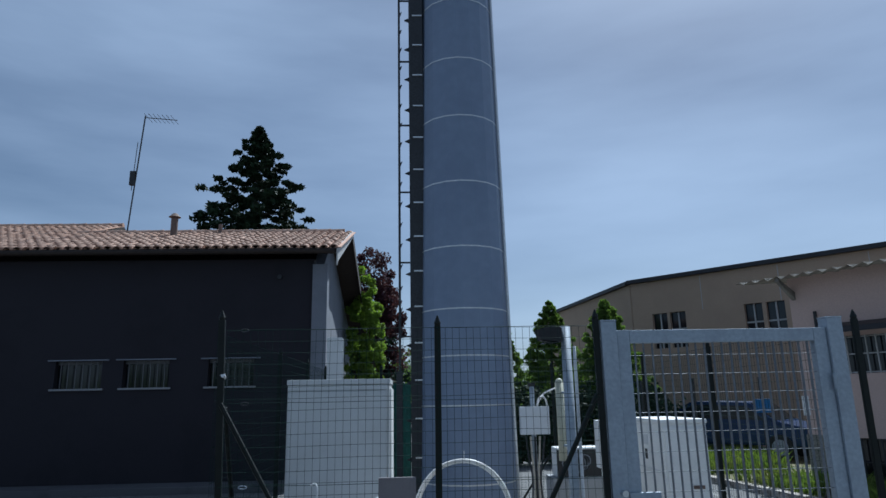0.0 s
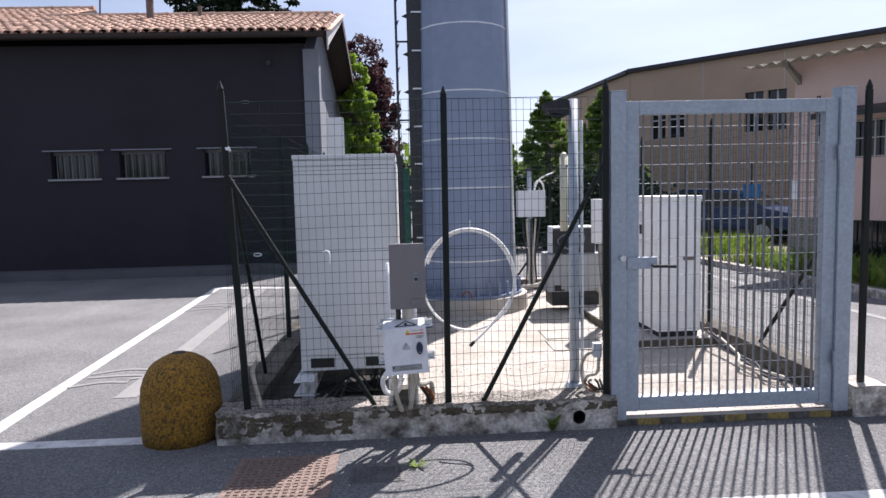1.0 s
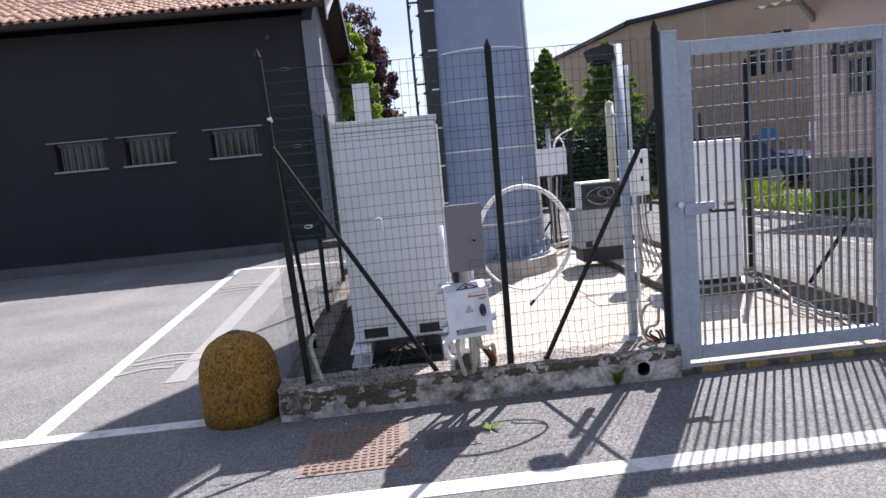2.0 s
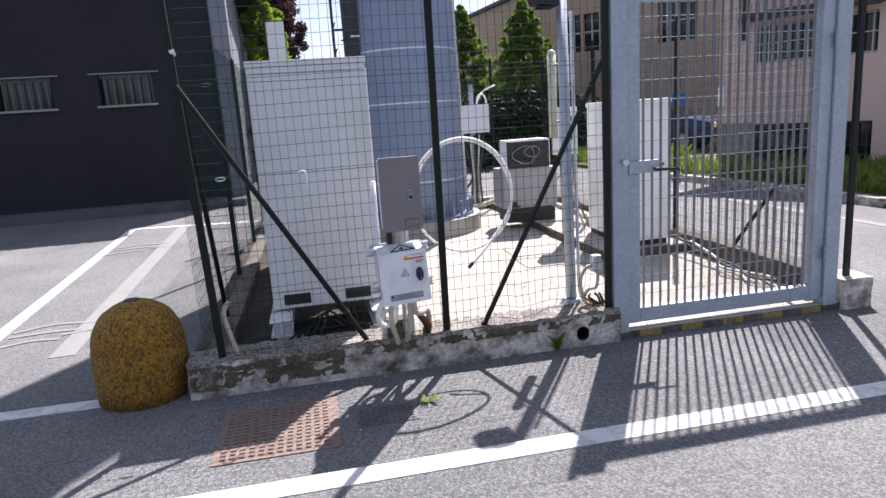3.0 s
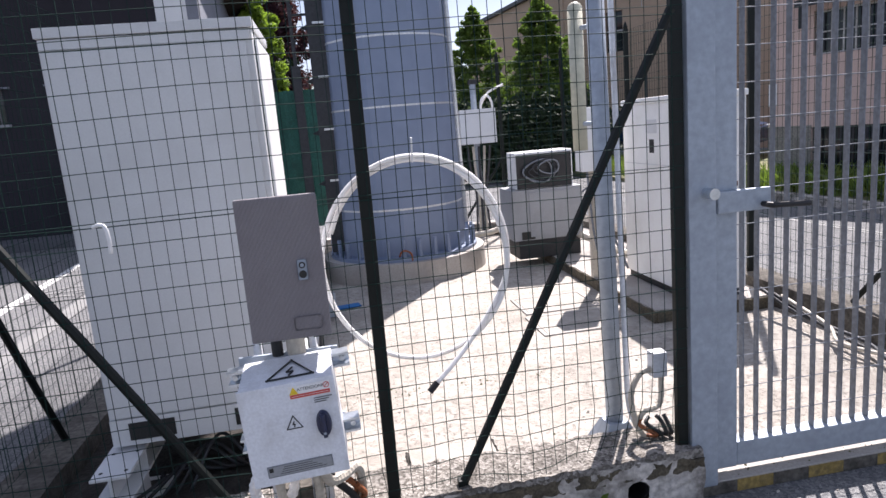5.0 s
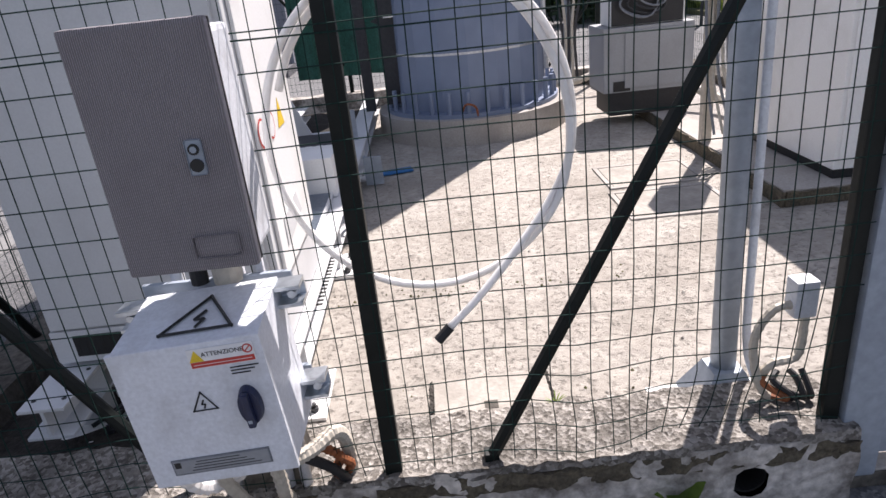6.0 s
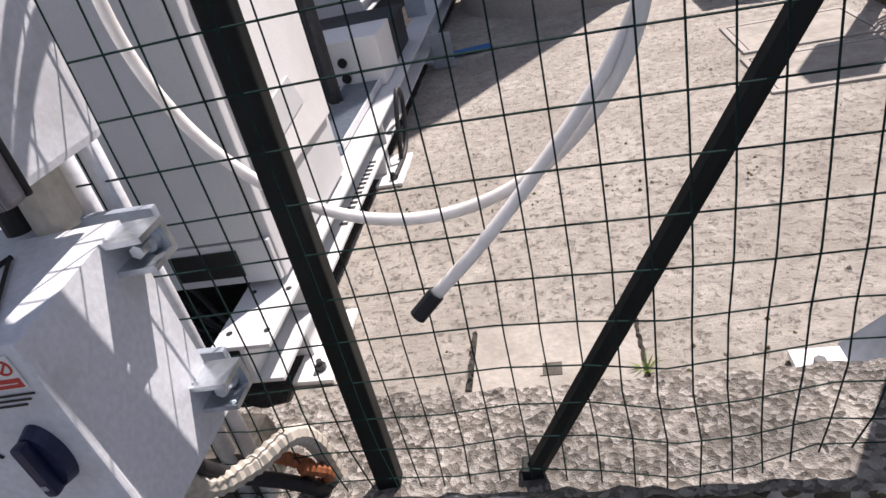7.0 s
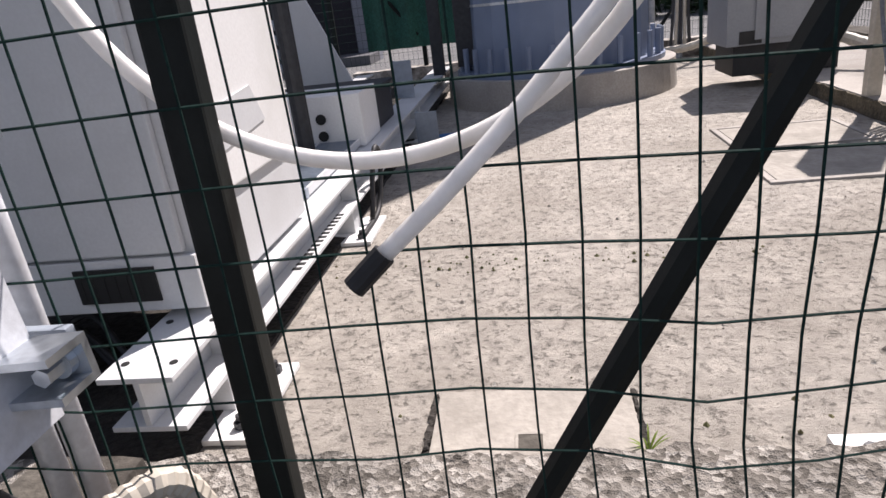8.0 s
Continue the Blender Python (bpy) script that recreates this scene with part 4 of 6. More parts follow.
cables = (([(-0.36, 3.75, 0.50), (-0.41, 3.76, 0.42), (-0.39, 3.80, 0.33), (-0.32, 3.84, 0.33), (-0.30, 3.87, 0.42), (-0.31, 3.9, 0.46)], 0.016, HOSE, 0.08),
          ([(-0.33, 3.75, 0.50), (-0.34, 3.79, 0.36), (-0.31, 3.84, 0.22), (-0.30, 3.9, 0.18)], 0.014, CONDUIT, 0.08),
          ([(-0.24, 3.75, 0.50), (-0.23, 3.80, 0.36), (-0.24, 3.84, 0.25), (-0.25, 3.9, 0.19)], 0.015, CONDUIT, 0.08),
          ([(-0.22, 3.75, 0.50), (-0.20, 3.79, 0.39), (-0.16, 3.84, 0.365), (-0.12, 3.90, 0.36), (-0.105, 3.93, 0.31), (-0.105, 3.95, 0.20)], 0.016, CONDUIT, 0.08),
          ([(-0.21, 3.76, 0.50), (-0.19, 3.82, 0.38), (-0.14, 3.88, 0.28), (-0.11, 3.92, 0.20)], 0.012, BLACK, 0.0),
          ([(-0.15, 3.89, 0.33), (-0.12, 3.91, 0.28), (-0.14, 3.92, 0.23), (-0.10, 3.94, 0.185)], 0.011, ORANGE, 0.1),
          ([(-0.12, 3.89, 0.30), (-0.10, 3.92, 0.25), (-0.12, 3.94, 0.20), (-0.08, 3.97, 0.18)], 0.010, ORANGE, 0.1))
for pts, r, mt, rb in cables:
    tagged(part("cable", tube(spline(pts, 10), r, 8, ribs=rb), mt, smooth=not rb), {"white_plastic_hose": "white corrugated conduit looping below the switch box", "cream_corrugated_conduit": "cream corrugated conduit below the switch box", "black_rubber": "thin black cable below the switch box", "rust_orange_cable": "rusty orange cable ends on the kerb"}[mt.name], "cable", "cables at the boxes")

# coiled hose hanging on the fence
pts = [(0.158, 3.870, 0.606), (0.228, 3.888, 0.664), (0.305, 3.92, 0.735), (0.385, 3.955, 0.820)]
for k in range(41):
    a = radians(-16 + 13.4 * k)
    g = 0.0 if a < 2 * math.pi - 0.5 else 0.019 * min(1, (a - 2 * math.pi + 0.5))
    lean = 0.03 * math.cos(a * 0.5)
    pts.append((0.150 + (0.298 - g) * math.cos(a), 3.965 + lean * 0.4 + g, 0.995 + (0.325 - g * 0.6) * math.sin(a)))
coil = thing("coiled_hose", "coil of white plastic hose tied to the wire fence", "hose")
part("hose", tube(spline(pts, 4), 0.008, 10), HOSE, coil, smooth=True)
part("end_cap", rod((0.137, 3.864, 0.587), (0.165, 3.872, 0.612), 0.0105, 12), BLACK, coil, "black end cap")
part("cable_tie", rod((0.16, 3.955, 1.30), (0.16, 3.93, 1.375), 0.003, 6), LABEL, coil)


# ---------------------------------------------------------------- lamp pole
lp = thing("lamp_pole", "galvanised steel pole with a small floodlight", "lamp pole", (0.884, 4.175, YARD + 0.006))
part("shaft", rod((0, 0, 0.02), (0.035, 0.13, 2.06), 0.033, 20), GALV, lp, smooth=True)
part("base_plate", box(-0.182, 0.125, -0.125, 0.085, 0, 0.014, 0.002), WHITE, lp)
skirt = bmesh.new()
bmesh.ops.create_cone(skirt, cap_ends=True, segments=4, radius1=0.13, radius2=0.058, depth=0.11, matrix=pose(0.0, 0, 0.069, 0, 0, 45))
part("skirt", skirt, GALV, lp)
part("anchor_bolt", rod((-0.143, 0.035, 0.014), (-0.143, 0.035, 0.032), 0.011, 6), TRAY, lp)
part("conduit", tube(spline([(0.085, 0.105, 1.92), (0.073, 0.06, 1.2), (0.058, 0.012, 0.4), (0.053, -0.01, 0.2), (0.075, -0.02, 0.1), (0.11, -0.05, 0.02)], 8), 0.011, 10), BOXWHITE, lp, "pale conduit up the pole", smooth=True)
fl = part("floodlight", prism([(-0.175, 2.035), (-0.15, 1.965), (-0.01, 1.95), (-0.005, 2.045), (-0.065, 2.06)], 0.055, 0.185), BLACK, lp, "black floodlight")
part("floodlight_glass", box(-0.135, -0.025, 0.065, 0.175, 1.944, 1.949), GLASS, fl)
part("arm", rod((-0.03, 0.12, 2.0), (0.035, 0.125, 2.0), 0.012, 8), GALV, lp)
an = thing("antenna_tube", "cream plastic antenna tube fixed beside the pole", "antenna", (0.866, 4.36, 1.265))
part("tube", rod((0, 0, 0), (0, 0, 0.52), 0.028, 18), CREAM, an, smooth=True)
cap = bmesh.new()
bmesh.ops.create_uvsphere(cap, u_segments=16, v_segments=8, radius=0.028, matrix=pose(0, 0, 0.52))
part("cap", cap, CREAM, an, smooth=True)
part("arm", rod((0, 0, 0.1), (0.04, -0.10, 0.1), 0.009, 8), GALV, an)
part("arm", rod((0, 0, 0.45), (0.04, -0.08, 0.45), 0.009, 8), GALV, an)
cp = thing("conduit_stub", "grey conduit stub with tangled cables by the gate", "conduit", (1.0, 4.06, KERB_TOP))
part("junction", box(-0.02, 0.035, -0.02, 0.03, 0.22, 0.315, 0.006), BOXWHITE, cp)
part("loop", tube(spline([(0.0, 0, 0.25), (-0.06, 0, 0.24), (-0.1, 0.0, 0.16), (-0.09, -0.02, 0.05), (-0.05, -0.02, -0.01)], 8), 0.011, 8, ribs=0.08), CONDUIT, cp)
part("loop", tube(spline([(0.02, 0.0, 0.22), (0.0, -0.02, 0.12), (-0.06, -0.02, 0.1), (-0.09, 0, 0.04)], 8), 0.011, 8, ribs=0.08), CONDUIT, cp)
for k in range(4):
    r4 = random.Random(k)
    part("cable_end", tube(spline([(-0.07 + 0.03 * k, -0.01, 0.07), (-0.1 + 0.04 * k + 0.02 * r4.random(), -0.03, 0.03 + 0.03 * r4.random()), (-0.03 + 0.02 * k, -0.05, 0.015), (-0.06 + 0.03 * k, -0.02, 0.005)], 6), 0.008, 6), ORANGE if k == 0 else BLACK, cp)


# ---------------------------------------------------------------- tower
TX, TY = 0.515, 8.1
tw = thing("antenna_tower", "tall faceted grey-blue steel antenna mast", "tower", (TX, TY, YARD))


def t_rad(z):
    return 0.605 - 0.0165 * (z - 0.3)


def mast(z0, z1, n=18, extra=0.0, steps=1):
    bm = bmesh.new()
    rings = []
    for i in range(steps + 1):
        z = z0 + (z1 - z0) * i / steps
        r = t_rad(z) + extra
        rings.append([bm.verts.new((r * math.cos(2 * math.pi * k / n + 0.1), r * math.sin(2 * math.pi * k / n + 0.1), z - YARD)) for k in range(n)])
    for A, B in zip(rings, rings[1:]):
        for k in range(n):
            bm.faces.new((A[k], A[(k + 1) % n], B[(k + 1) % n], B[k]))
    bm.faces.new(rings[0][::-1])
    bm.faces.new(rings[-1])
    return bm


zs = [0.30, 0.73, 1.61, 2.19, 2.755, 3.53, 4.38, 5.28, 6.11, 7.0, 7.9, 8.8, 9.8, 11.0, 12.5, 14.0]
for a, b in zip(zs, zs[1:]):
    part("mast_section", mast(a, b - 0.004), TOWER, tw)
for z in zs[1:]:
    part("seam_band", mast(z - 0.010, z + 0.006, extra=0.004), BAND, tw, "pale seam band")
part("flange", rod((0, 0, 0.184), (0, 0, 0.215), 0.70, 40), TOWER, tw)
for k in range(30):
    a = 2 * math.pi * k / 30
    bt = part("anchor_bolt", rod((0.67 * math.cos(a), 0.67 * math.sin(a), 0.21), (0.67 * math.cos(a), 0.67 * math.sin(a), 0.37), 0.018, 8), TOWER, tw)
ped = bmesh.new()
bmesh.ops.create_cone(ped, cap_ends=True, segments=48, radius1=0.775, radius2=0.765, depth=0.19, matrix=pose(0, 0, 0.09))
part("pedestal", ped, SLAB, tw, "round concrete plinth")
part("cable_run", rod((t_rad(0.55) * 0.985, -0.16, 0.4), (t_rad(13.1) * 0.985, -0.13, 13.0), 0.022, 8), BAND, tw, "pale vertical cable run")
# climbing side: cable tray and ladder rail
ty = 7.98 - TY
# Extra depth at the hidden back is added to widen the mast's cast shadow.
tray = part("cable_tray", box(-0.165 - TX, 0.03 - TX, ty - 0.06, ty + 0.52, 0.25, 13.5, 0.006), TRAY, tw, "dark vertical cable tray, deepened at its unseen back to widen the shadow")
for k in range(26):
    z = 0.9 + 0.455 * k
    part("tray_clip", box(-0.115 - TX, 0.02 - TX, ty - 0.075, ty - 0.058, z, z + 0.018), BAND, tray)
    part("tray_bracket", prism([(-0.225 - TX, z - 0.02), (-0.16 - TX, z - 0.045), (-0.16 - TX, z + 0.01)], ty, ty + 0.03), TRAY, tray)
rail = part("ladder_rail", box(-0.315 - TX, -0.285 - TX, ty, ty + 0.04, 1.93, 13.5, 0.003), TRAY, tw, "thin dark climbing rail")
for k in range(38):
    z = 2.1 + 0.28 * k
    part("peg", prism([(-0.285 - TX, z), (-0.26 - TX, z + 0.07), (-0.285 - TX, z + 0.05)], ty + 0.005, ty + 0.03), TRAY, rail)
for k in range(10):
    z = 2.35 + 0.95 * k
    part("rail_bracket", box(-0.29 - TX, -0.16 - TX, ty + 0.01, ty + 0.03, z, z + 0.02), TRAY, rail)
part("rail_foot", box(-0.345 - TX, -0.265 - TX, ty - 0.01, ty + 0.05, 0.2, 1.93, 0.004), TRAY, rail)
tagged(part("earth_cable", tube(spline([(0.40, 7.44, 0.33), (0.42, 7.40, 0.38), (0.46, 7.385, 0.385), (0.50, 7.39, 0.35), (0.51, 7.42, 0.25)], 8), 0.008, 8), ORANGE, smooth=True), "red-orange cable looping at the mast foot", "cable")
bp = thing("blue_plate", "small blue plastic plate lying on the yard", "plate", (-0.10, 6.83, YARD + 0.008))
part("plate", box(-0.11, 0.11, -0.05, 0.05, 0, 0.008, 0.002, m=pose(0, 0, 0, 0, 0, 12)), BLUESIGN, bp)


# ---------------------------------------------------------------- equipment at the back and right
fb = thing("pole_box", "light grey junction box on a steel post", "box", (1.57, 9.2, YARD))
part("post", rod((0, 0.1, 0), (0, 0.1, 1.76), 0.035, 12), GALV, fb)
part("post_cap", box(-0.045, 0.045, 0.055, 0.145, 1.74, 1.79, 0.004), BLACK, fb)
part("box_body", box(-0.205, 0.205, -0.06, 0.08, 1.08, 1.46, 0.006), CABINET, fb)
part("latch", box(0.186, 0.205, -0.03, 0.0, 1.25, 1.31, 0.004), WHITE, fb)
part("cable", tube(spline([(0.05, 0, 1.45), (0.07, 0, 1.56), (0.13, 0, 1.60), (0.18, 0, 1.54), (0.19, 0, 1.45)], 6), 0.013, 8), HOSE, fb)
part("cable", tube(spline([(0.05, 0.02, 1.48), (0.12, 0.02, 1.60), (0.2, 0.02, 1.66), (0.33, 0.02, 1.71)], 6), 0.013, 8), HOSE, fb)
for k in range(5):
    dx = -0.13 + 0.065 * k
    part("cable", tube(spline([(dx, 0, 1.05), (dx * 0.8, 0.02, 0.8), (dx * 0.45, 0.03, 0.5), (dx * 0.6, 0.03, 0.05)], 6), 0.014, 6, ribs=0.06), CONDUIT if k % 2 else TRAY, fb)

ac = thing("ac_unit", "small air-conditioning unit with coiled cables in front", "air conditioner", (1.74, 7.42, 0.80))
part("casing", box(-0.26, 0.26, 0.02, 0.30, 0, 0.32, 0.012), WHITE, ac)
part("grille", box(-0.256, 0.245, 0.008, 0.0195, 0.006, 0.30, 0.004), BLACK, ac)
for q in range(5):
    w = random.Random(80 + q)
    cx, cz, rx, rz = w.uniform(-0.1, 0.06), w.uniform(0.11, 0.19), w.uniform(0.09, 0.17), w.uniform(0.06, 0.1)
    part("cable_coil", tube([(cx + rx * math.cos(a), -0.004 - 0.01 * q, cz + rz * math.sin(a + 0.3 * math.sin(a))) for a in [2 * math.pi * k / 24 for k in range(24)]], 0.007, 6, closed=True), TRAY if q % 2 else BARSTEEL, ac)
ab = thing("equipment_box", "dull grey steel equipment box on a dark plinth", "box", (1.74, 7.40, 0.23))
part("box_body", box(-0.32, 0.32, 0, 0.42, 0.12, 0.568, 0.008), GREYBOX, ab)
part("door", box(-0.17, 0.30, -0.012, -0.001, 0.15, 0.54, 0.004), GREYBOX, ab)
part("plinth", box(-0.27, 0.30, 0.03, 0.4, -0.05, 0.12, 0.004), BLACK, ab)
part("opening", box(-0.25, -0.13, -0.006, -0.001, 0.13, 0.2), INK, ab)
tagged(part("corrugated_pipe", tube(spline([(1.2, 8.75, 0.22), (1.5, 8.7, 0.24), (1.75, 8.72, 0.30), (1.95, 8.8, 0.26), (2.2, 8.7, 0.27)], 8), 0.03, 8, ribs=0.06), CONDUIT), "corrugated conduit lying across the yard", "pipe")
tagged(part("corrugated_pipe", tube(spline([(2.02, 7.45, 0.36), (2.15, 7.2, 0.29), (2.2, 6.85, 0.26), (2.18, 6.5, 0.27)], 8), 0.032, 8, ribs=0.06), CONDUIT), "pale corrugated pipe on the raised slab", "pipe")

wc = thing("white_cabinet", "white outdoor telecom cabinet on a dark plinth", "cabinet", (2.235, 5.62, 0.18))
part("plinth", box(-0.185, 0.185, 0.02, 0.84, 0.0, 0.05, 0.004), BLACK, wc)
part("body", box(-0.20, 0.20, 0.0, 0.86, 0.05, 1.255, 0.008), WHITE, wc)
part("roof", box(-0.21, 0.21, -0.012, 0.872, 1.255, 1.295, 0.012), WHITE, wc)
dr = part("door", box(-0.18, 0.18, -0.012, -0.001, 0.09, 1.22, 0.005), WHITE, wc)
part("lock", box(0.03, 0.13, -0.024, -0.013, 0.71, 0.74, 0.004), RUST, dr, "small brown latch")
part("latch_plate", box(0.06, 0.10, -0.018, -0.013, 0.74, 0.79, 0.003), WHITE, dr)
part("side_seam", box(-0.2035, -0.2005, 0.03, 0.83, 0.85, 0.856), CABINET, wc)
part("notice", box(-0.203, -0.2005, 0.36, 0.50, 1.06, 1.15), CABINET, wc)
part("notice", box(-0.203, -0.2005, 0.40, 0.46, 0.93, 1.02), INK, wc, "small black and white notice")
sb = thing("side_box", "small white junction box beside the tall cabinet", "box", (1.80, 6.45, 0.23))
part("box_body", box(-0.10, 0.12, 0, 0.14, 0.76, 1.22, 0.006), WHITE, sb)
for z in (0.9, 1.08):
    part("hinge", box(0.035, 0.06, -0.008, -0.0005, z, z + 0.05), INK, sb)
part("post", box(-0.03, 0.03, 0.05, 0.10, -0.05, 0.76, 0.004), CONDUIT, sb)
for k in range(5):
    part("conduit", tube(spline([(-0.06 + 0.035 * k, 0.02, 0.77), (-0.05 + 0.03 * k, 0.0, 0.5), (-0.04 + 0.035 * k, -0.02, 0.3), (-0.02 + 0.05 * k, -0.1, 0.03)], 6), 0.009, 6, ribs=0.06), CONDUIT if k % 2 else BARSTEEL, sb)
for k in range(3):
    tagged(part("loose_cable", tube(spline([(2.45, 5.5 - 0.1 * k, 0.25), (2.42, 5.1 - 0.1 * k, 0.19), (2.46 - 0.06 * k, 4.7, 0.16), (2.36 + 0.05 * k, 4.4, 0.155), (2.47, 4.2 + 0.05 * k, 0.16)], 8), 0.011, 6), (TRAY, BLACK, CONDUIT)[k], smooth=True), "loose cable lying along the lane kerb", "cable", "loose cables")

# ---------------------------------------------------------------- forecourt things
bo = thing("bollard", "domed concrete bollard with mossy worn yellow paint", "bollard", (-1.745, 4.11, 0))
dome = bmesh.new()
prof = [(0.248, 0.0), (0.251, 0.10), (0.251, 0.22), (0.249, 0.295), (0.241, 0.303), (0.245, 0.312)] + [(0.245 * math.cos(a), 0.31 + 0.252 * math.sin(a)) for a in [math.pi / 2 * k / 9 for k in range(1, 9)]]
rings = [[dome.verts.new((r * math.cos(2 * math.pi * k / 40), r * math.sin(2 * math.pi * k / 40), z)) for k in range(40)] for r, z in prof]
for A, B in zip(rings, rings[1:]):
    for k in range(40):
        dome.faces.new((A[k], A[(k + 1) % 40], B[(k + 1) % 40], B[k]))
dome.faces.new(rings[-1])
dome.faces.new(rings[0][::-1])
rough_up(dome, 0.006, 14, lambda c: c.z > 0.01)
part("body", dome, YELLOW, bo, smooth=True)
part("socket", rod((0, 0, 0.545), (0, 0, 0.5615), 0.042, 16), INK, bo)

mh = thing("drain_cover", "rusty cast-iron drain cover set in the asphalt", "drain cover", (-0.97, 3.39, 0.0))
part("frame", box(-0.29, 0.29, -0.28, 0.28, -0.02, 0.006, 0.002), RUST, mh)
for i in range(12):
    for j in range(14):
        if (i, j) != (5, 6):
            part("stud", box(-0.255 + 0.0425 * i, -0.232 + 0.0425 * i, -0.25 + 0.036 * j, -0.228 + 0.036 * j, 0.006, 0.0125), RUST, mh)
mh2 = thing("drain_cover", "small worn cast-iron cover set in the asphalt", "drain cover", (-0.44, 3.37, 0.0))
part("frame", box(-0.15, 0.15, -0.10, 0.10, -0.02, 0.005, 0.002), DARKIRON, mh2)
for i in range(9):
    for j in range(6):
        part("stud", box(-0.135 + 0.031 * i, -0.119 + 0.031 * i, -0.085 + 0.03 * j, -0.069 + 0.03 * j, 0.005, 0.010), DARKIRON, mh2)
lc = thing("conduit_end", "bent grey conduit end sticking up from the kerb", "conduit", (-1.22, 4.0, KERB_TOP))
part("conduit", tube(spline([(0.02, -0.02, -0.02), (-0.01, 0, 0.1), (-0.035, 0.02, 0.2), (-0.03, 0.03, 0.25), (0.0, 0.03, 0.29)], 6), 0.014, 8), CONDUIT, lc, smooth=True)


def weed(name, at, n, length, width, mat, label, seed, lean=0.6):
    rnd = random.Random(seed)
    bm = bmesh.new()
    for _ in range(n):
        a, s = rnd.random() * 6.283, length * (0.6 + 0.6 * rnd.random())
        d = Vector((math.cos(a), math.sin(a), 0))
        sd = Vector((-d.y, d.x, 0)) * width * (0.6 + 0.5 * rnd.random())
        prev = None
        for k in range(5):
            t = k / 4
            c = d * s * lean * t + Vector((0, 0, s * (t - 0.45 * t * t)))
            w = math.sin(math.pi * min(0.97, t * 0.9 + 0.08))
            cur = [bm.verts.new(c - sd * w), bm.verts.new(c + sd * w)]
            if prev:
                bm.faces.new((prev[0], prev[1], cur[1], cur[0]))
            prev = cur
    ob = part(name, bm, mat)
    ob.location = at
    return tagged(ob, label, "weed")


weed("weed", (0.66, 3.875, 0.01), 11, 0.17, 0.026, LEAF_MID, "green broad-leaved weed growing at the kerb", 1, 0.35)
weed("weed", (-0.22, 3.44, 0.0), 26, 0.055, 0.005, LEAF_BRIGHT, "small yellow-green weed in the asphalt", 2, 1.2)
weed("weed", (0.44, 4.25, YARD), 12, 0.045, 0.002, LEAF_BRIGHT, "small tuft of weed in the concrete joint", 3, 0.7)


def pebbles(name, areas, seed, mat, label, big=0.011):
    rnd = random.Random(seed)
    verts, faces = [], []
    for x0, x1, y0, y1, z, n in areas:
        for _ in range(n):
            c = Vector((rnd.uniform(x0, x1), rnd.uniform(y0, y1), z))
            s = big * (0.25 + 0.75 * rnd.random() ** 2.2)
            k = len(verts)
            a = rnd.random() * 6.283
            for i in range(5):
                t = a + i * 1.2566
                verts.append(tuple(c + Vector((math.cos(t) * s * rnd.uniform(0.7, 1.1), math.sin(t) * s * rnd.uniform(0.7, 1.1), -0.002))))
            verts.append(tuple(c + Vector((0, 0, s * rnd.uniform(0.5, 0.9)))))
            faces += [(k + i, k + (i + 1) % 5, k + 5) for i in range(5)]
    me = bpy.data.meshes.new(name)
    me.from_pydata(verts, [], faces)
    me.materials.append(mat)
    return tagged(new(name, me), label, "pebbles", kind="stuff")


pebbles("pebbles", [(-0.25, 2.4, 4.2, 7.2, YARD + 0.001, 260), (-1.4, 2.6, 3.55, 3.9, 0.0, 260), (-2.5, 2.8, 1.6, 3.6, 0.0, 260)], 41, GRAVEL, "loose small stones and grit on the ground")
pebbles("litter", [(-0.1, 1.0, 4.13, 4.5, YARD + 0.002, 45), (1.1, 2.65, 3.94, 4.1, 0.055, 160), (-0.3, 0.9, 5.0, 5.12, YARD + 0.002, 90), (-1.25, -0.5, 4.15, 4.6, YARD, 140)], 42, EARTH, "dark leaf litter and soil crumbs", 0.009)
for k in range(5):
    q = random.Random(60 + k)
    tagged(part("floor_cable", tube(spline([(-0.95 + 0.05 * k, 4.35, 0.125), (-0.80 + 0.04 * k, 4.45 + 0.08 * q.random(), 0.16 + 0.03 * k), (-0.62 + 0.03 * k, 4.5, 0.13), (-0.52, 4.7 + 0.1 * k, 0.15 + 0.02 * k), (-0.6, 5.3, 0.13)], 8), 0.007, 6), BLACK if k % 2 else TRAY, smooth=True), "cables lying in the shade under the cabinet", "cable", "cables under the cabinet")


# ---------------------------------------------------------------- dark building with tiled roof
WALL_Y, EAVE_Y, EAVE_Z, SLOPE = 13.9, 13.45, 4.93, 0.35
WX1 = -2.28
wins = [(-7.59, -6.63), (-6.20, -5.25), (-4.45, -3.49)]
WZ0, WZ1 = 2.03, 2.60


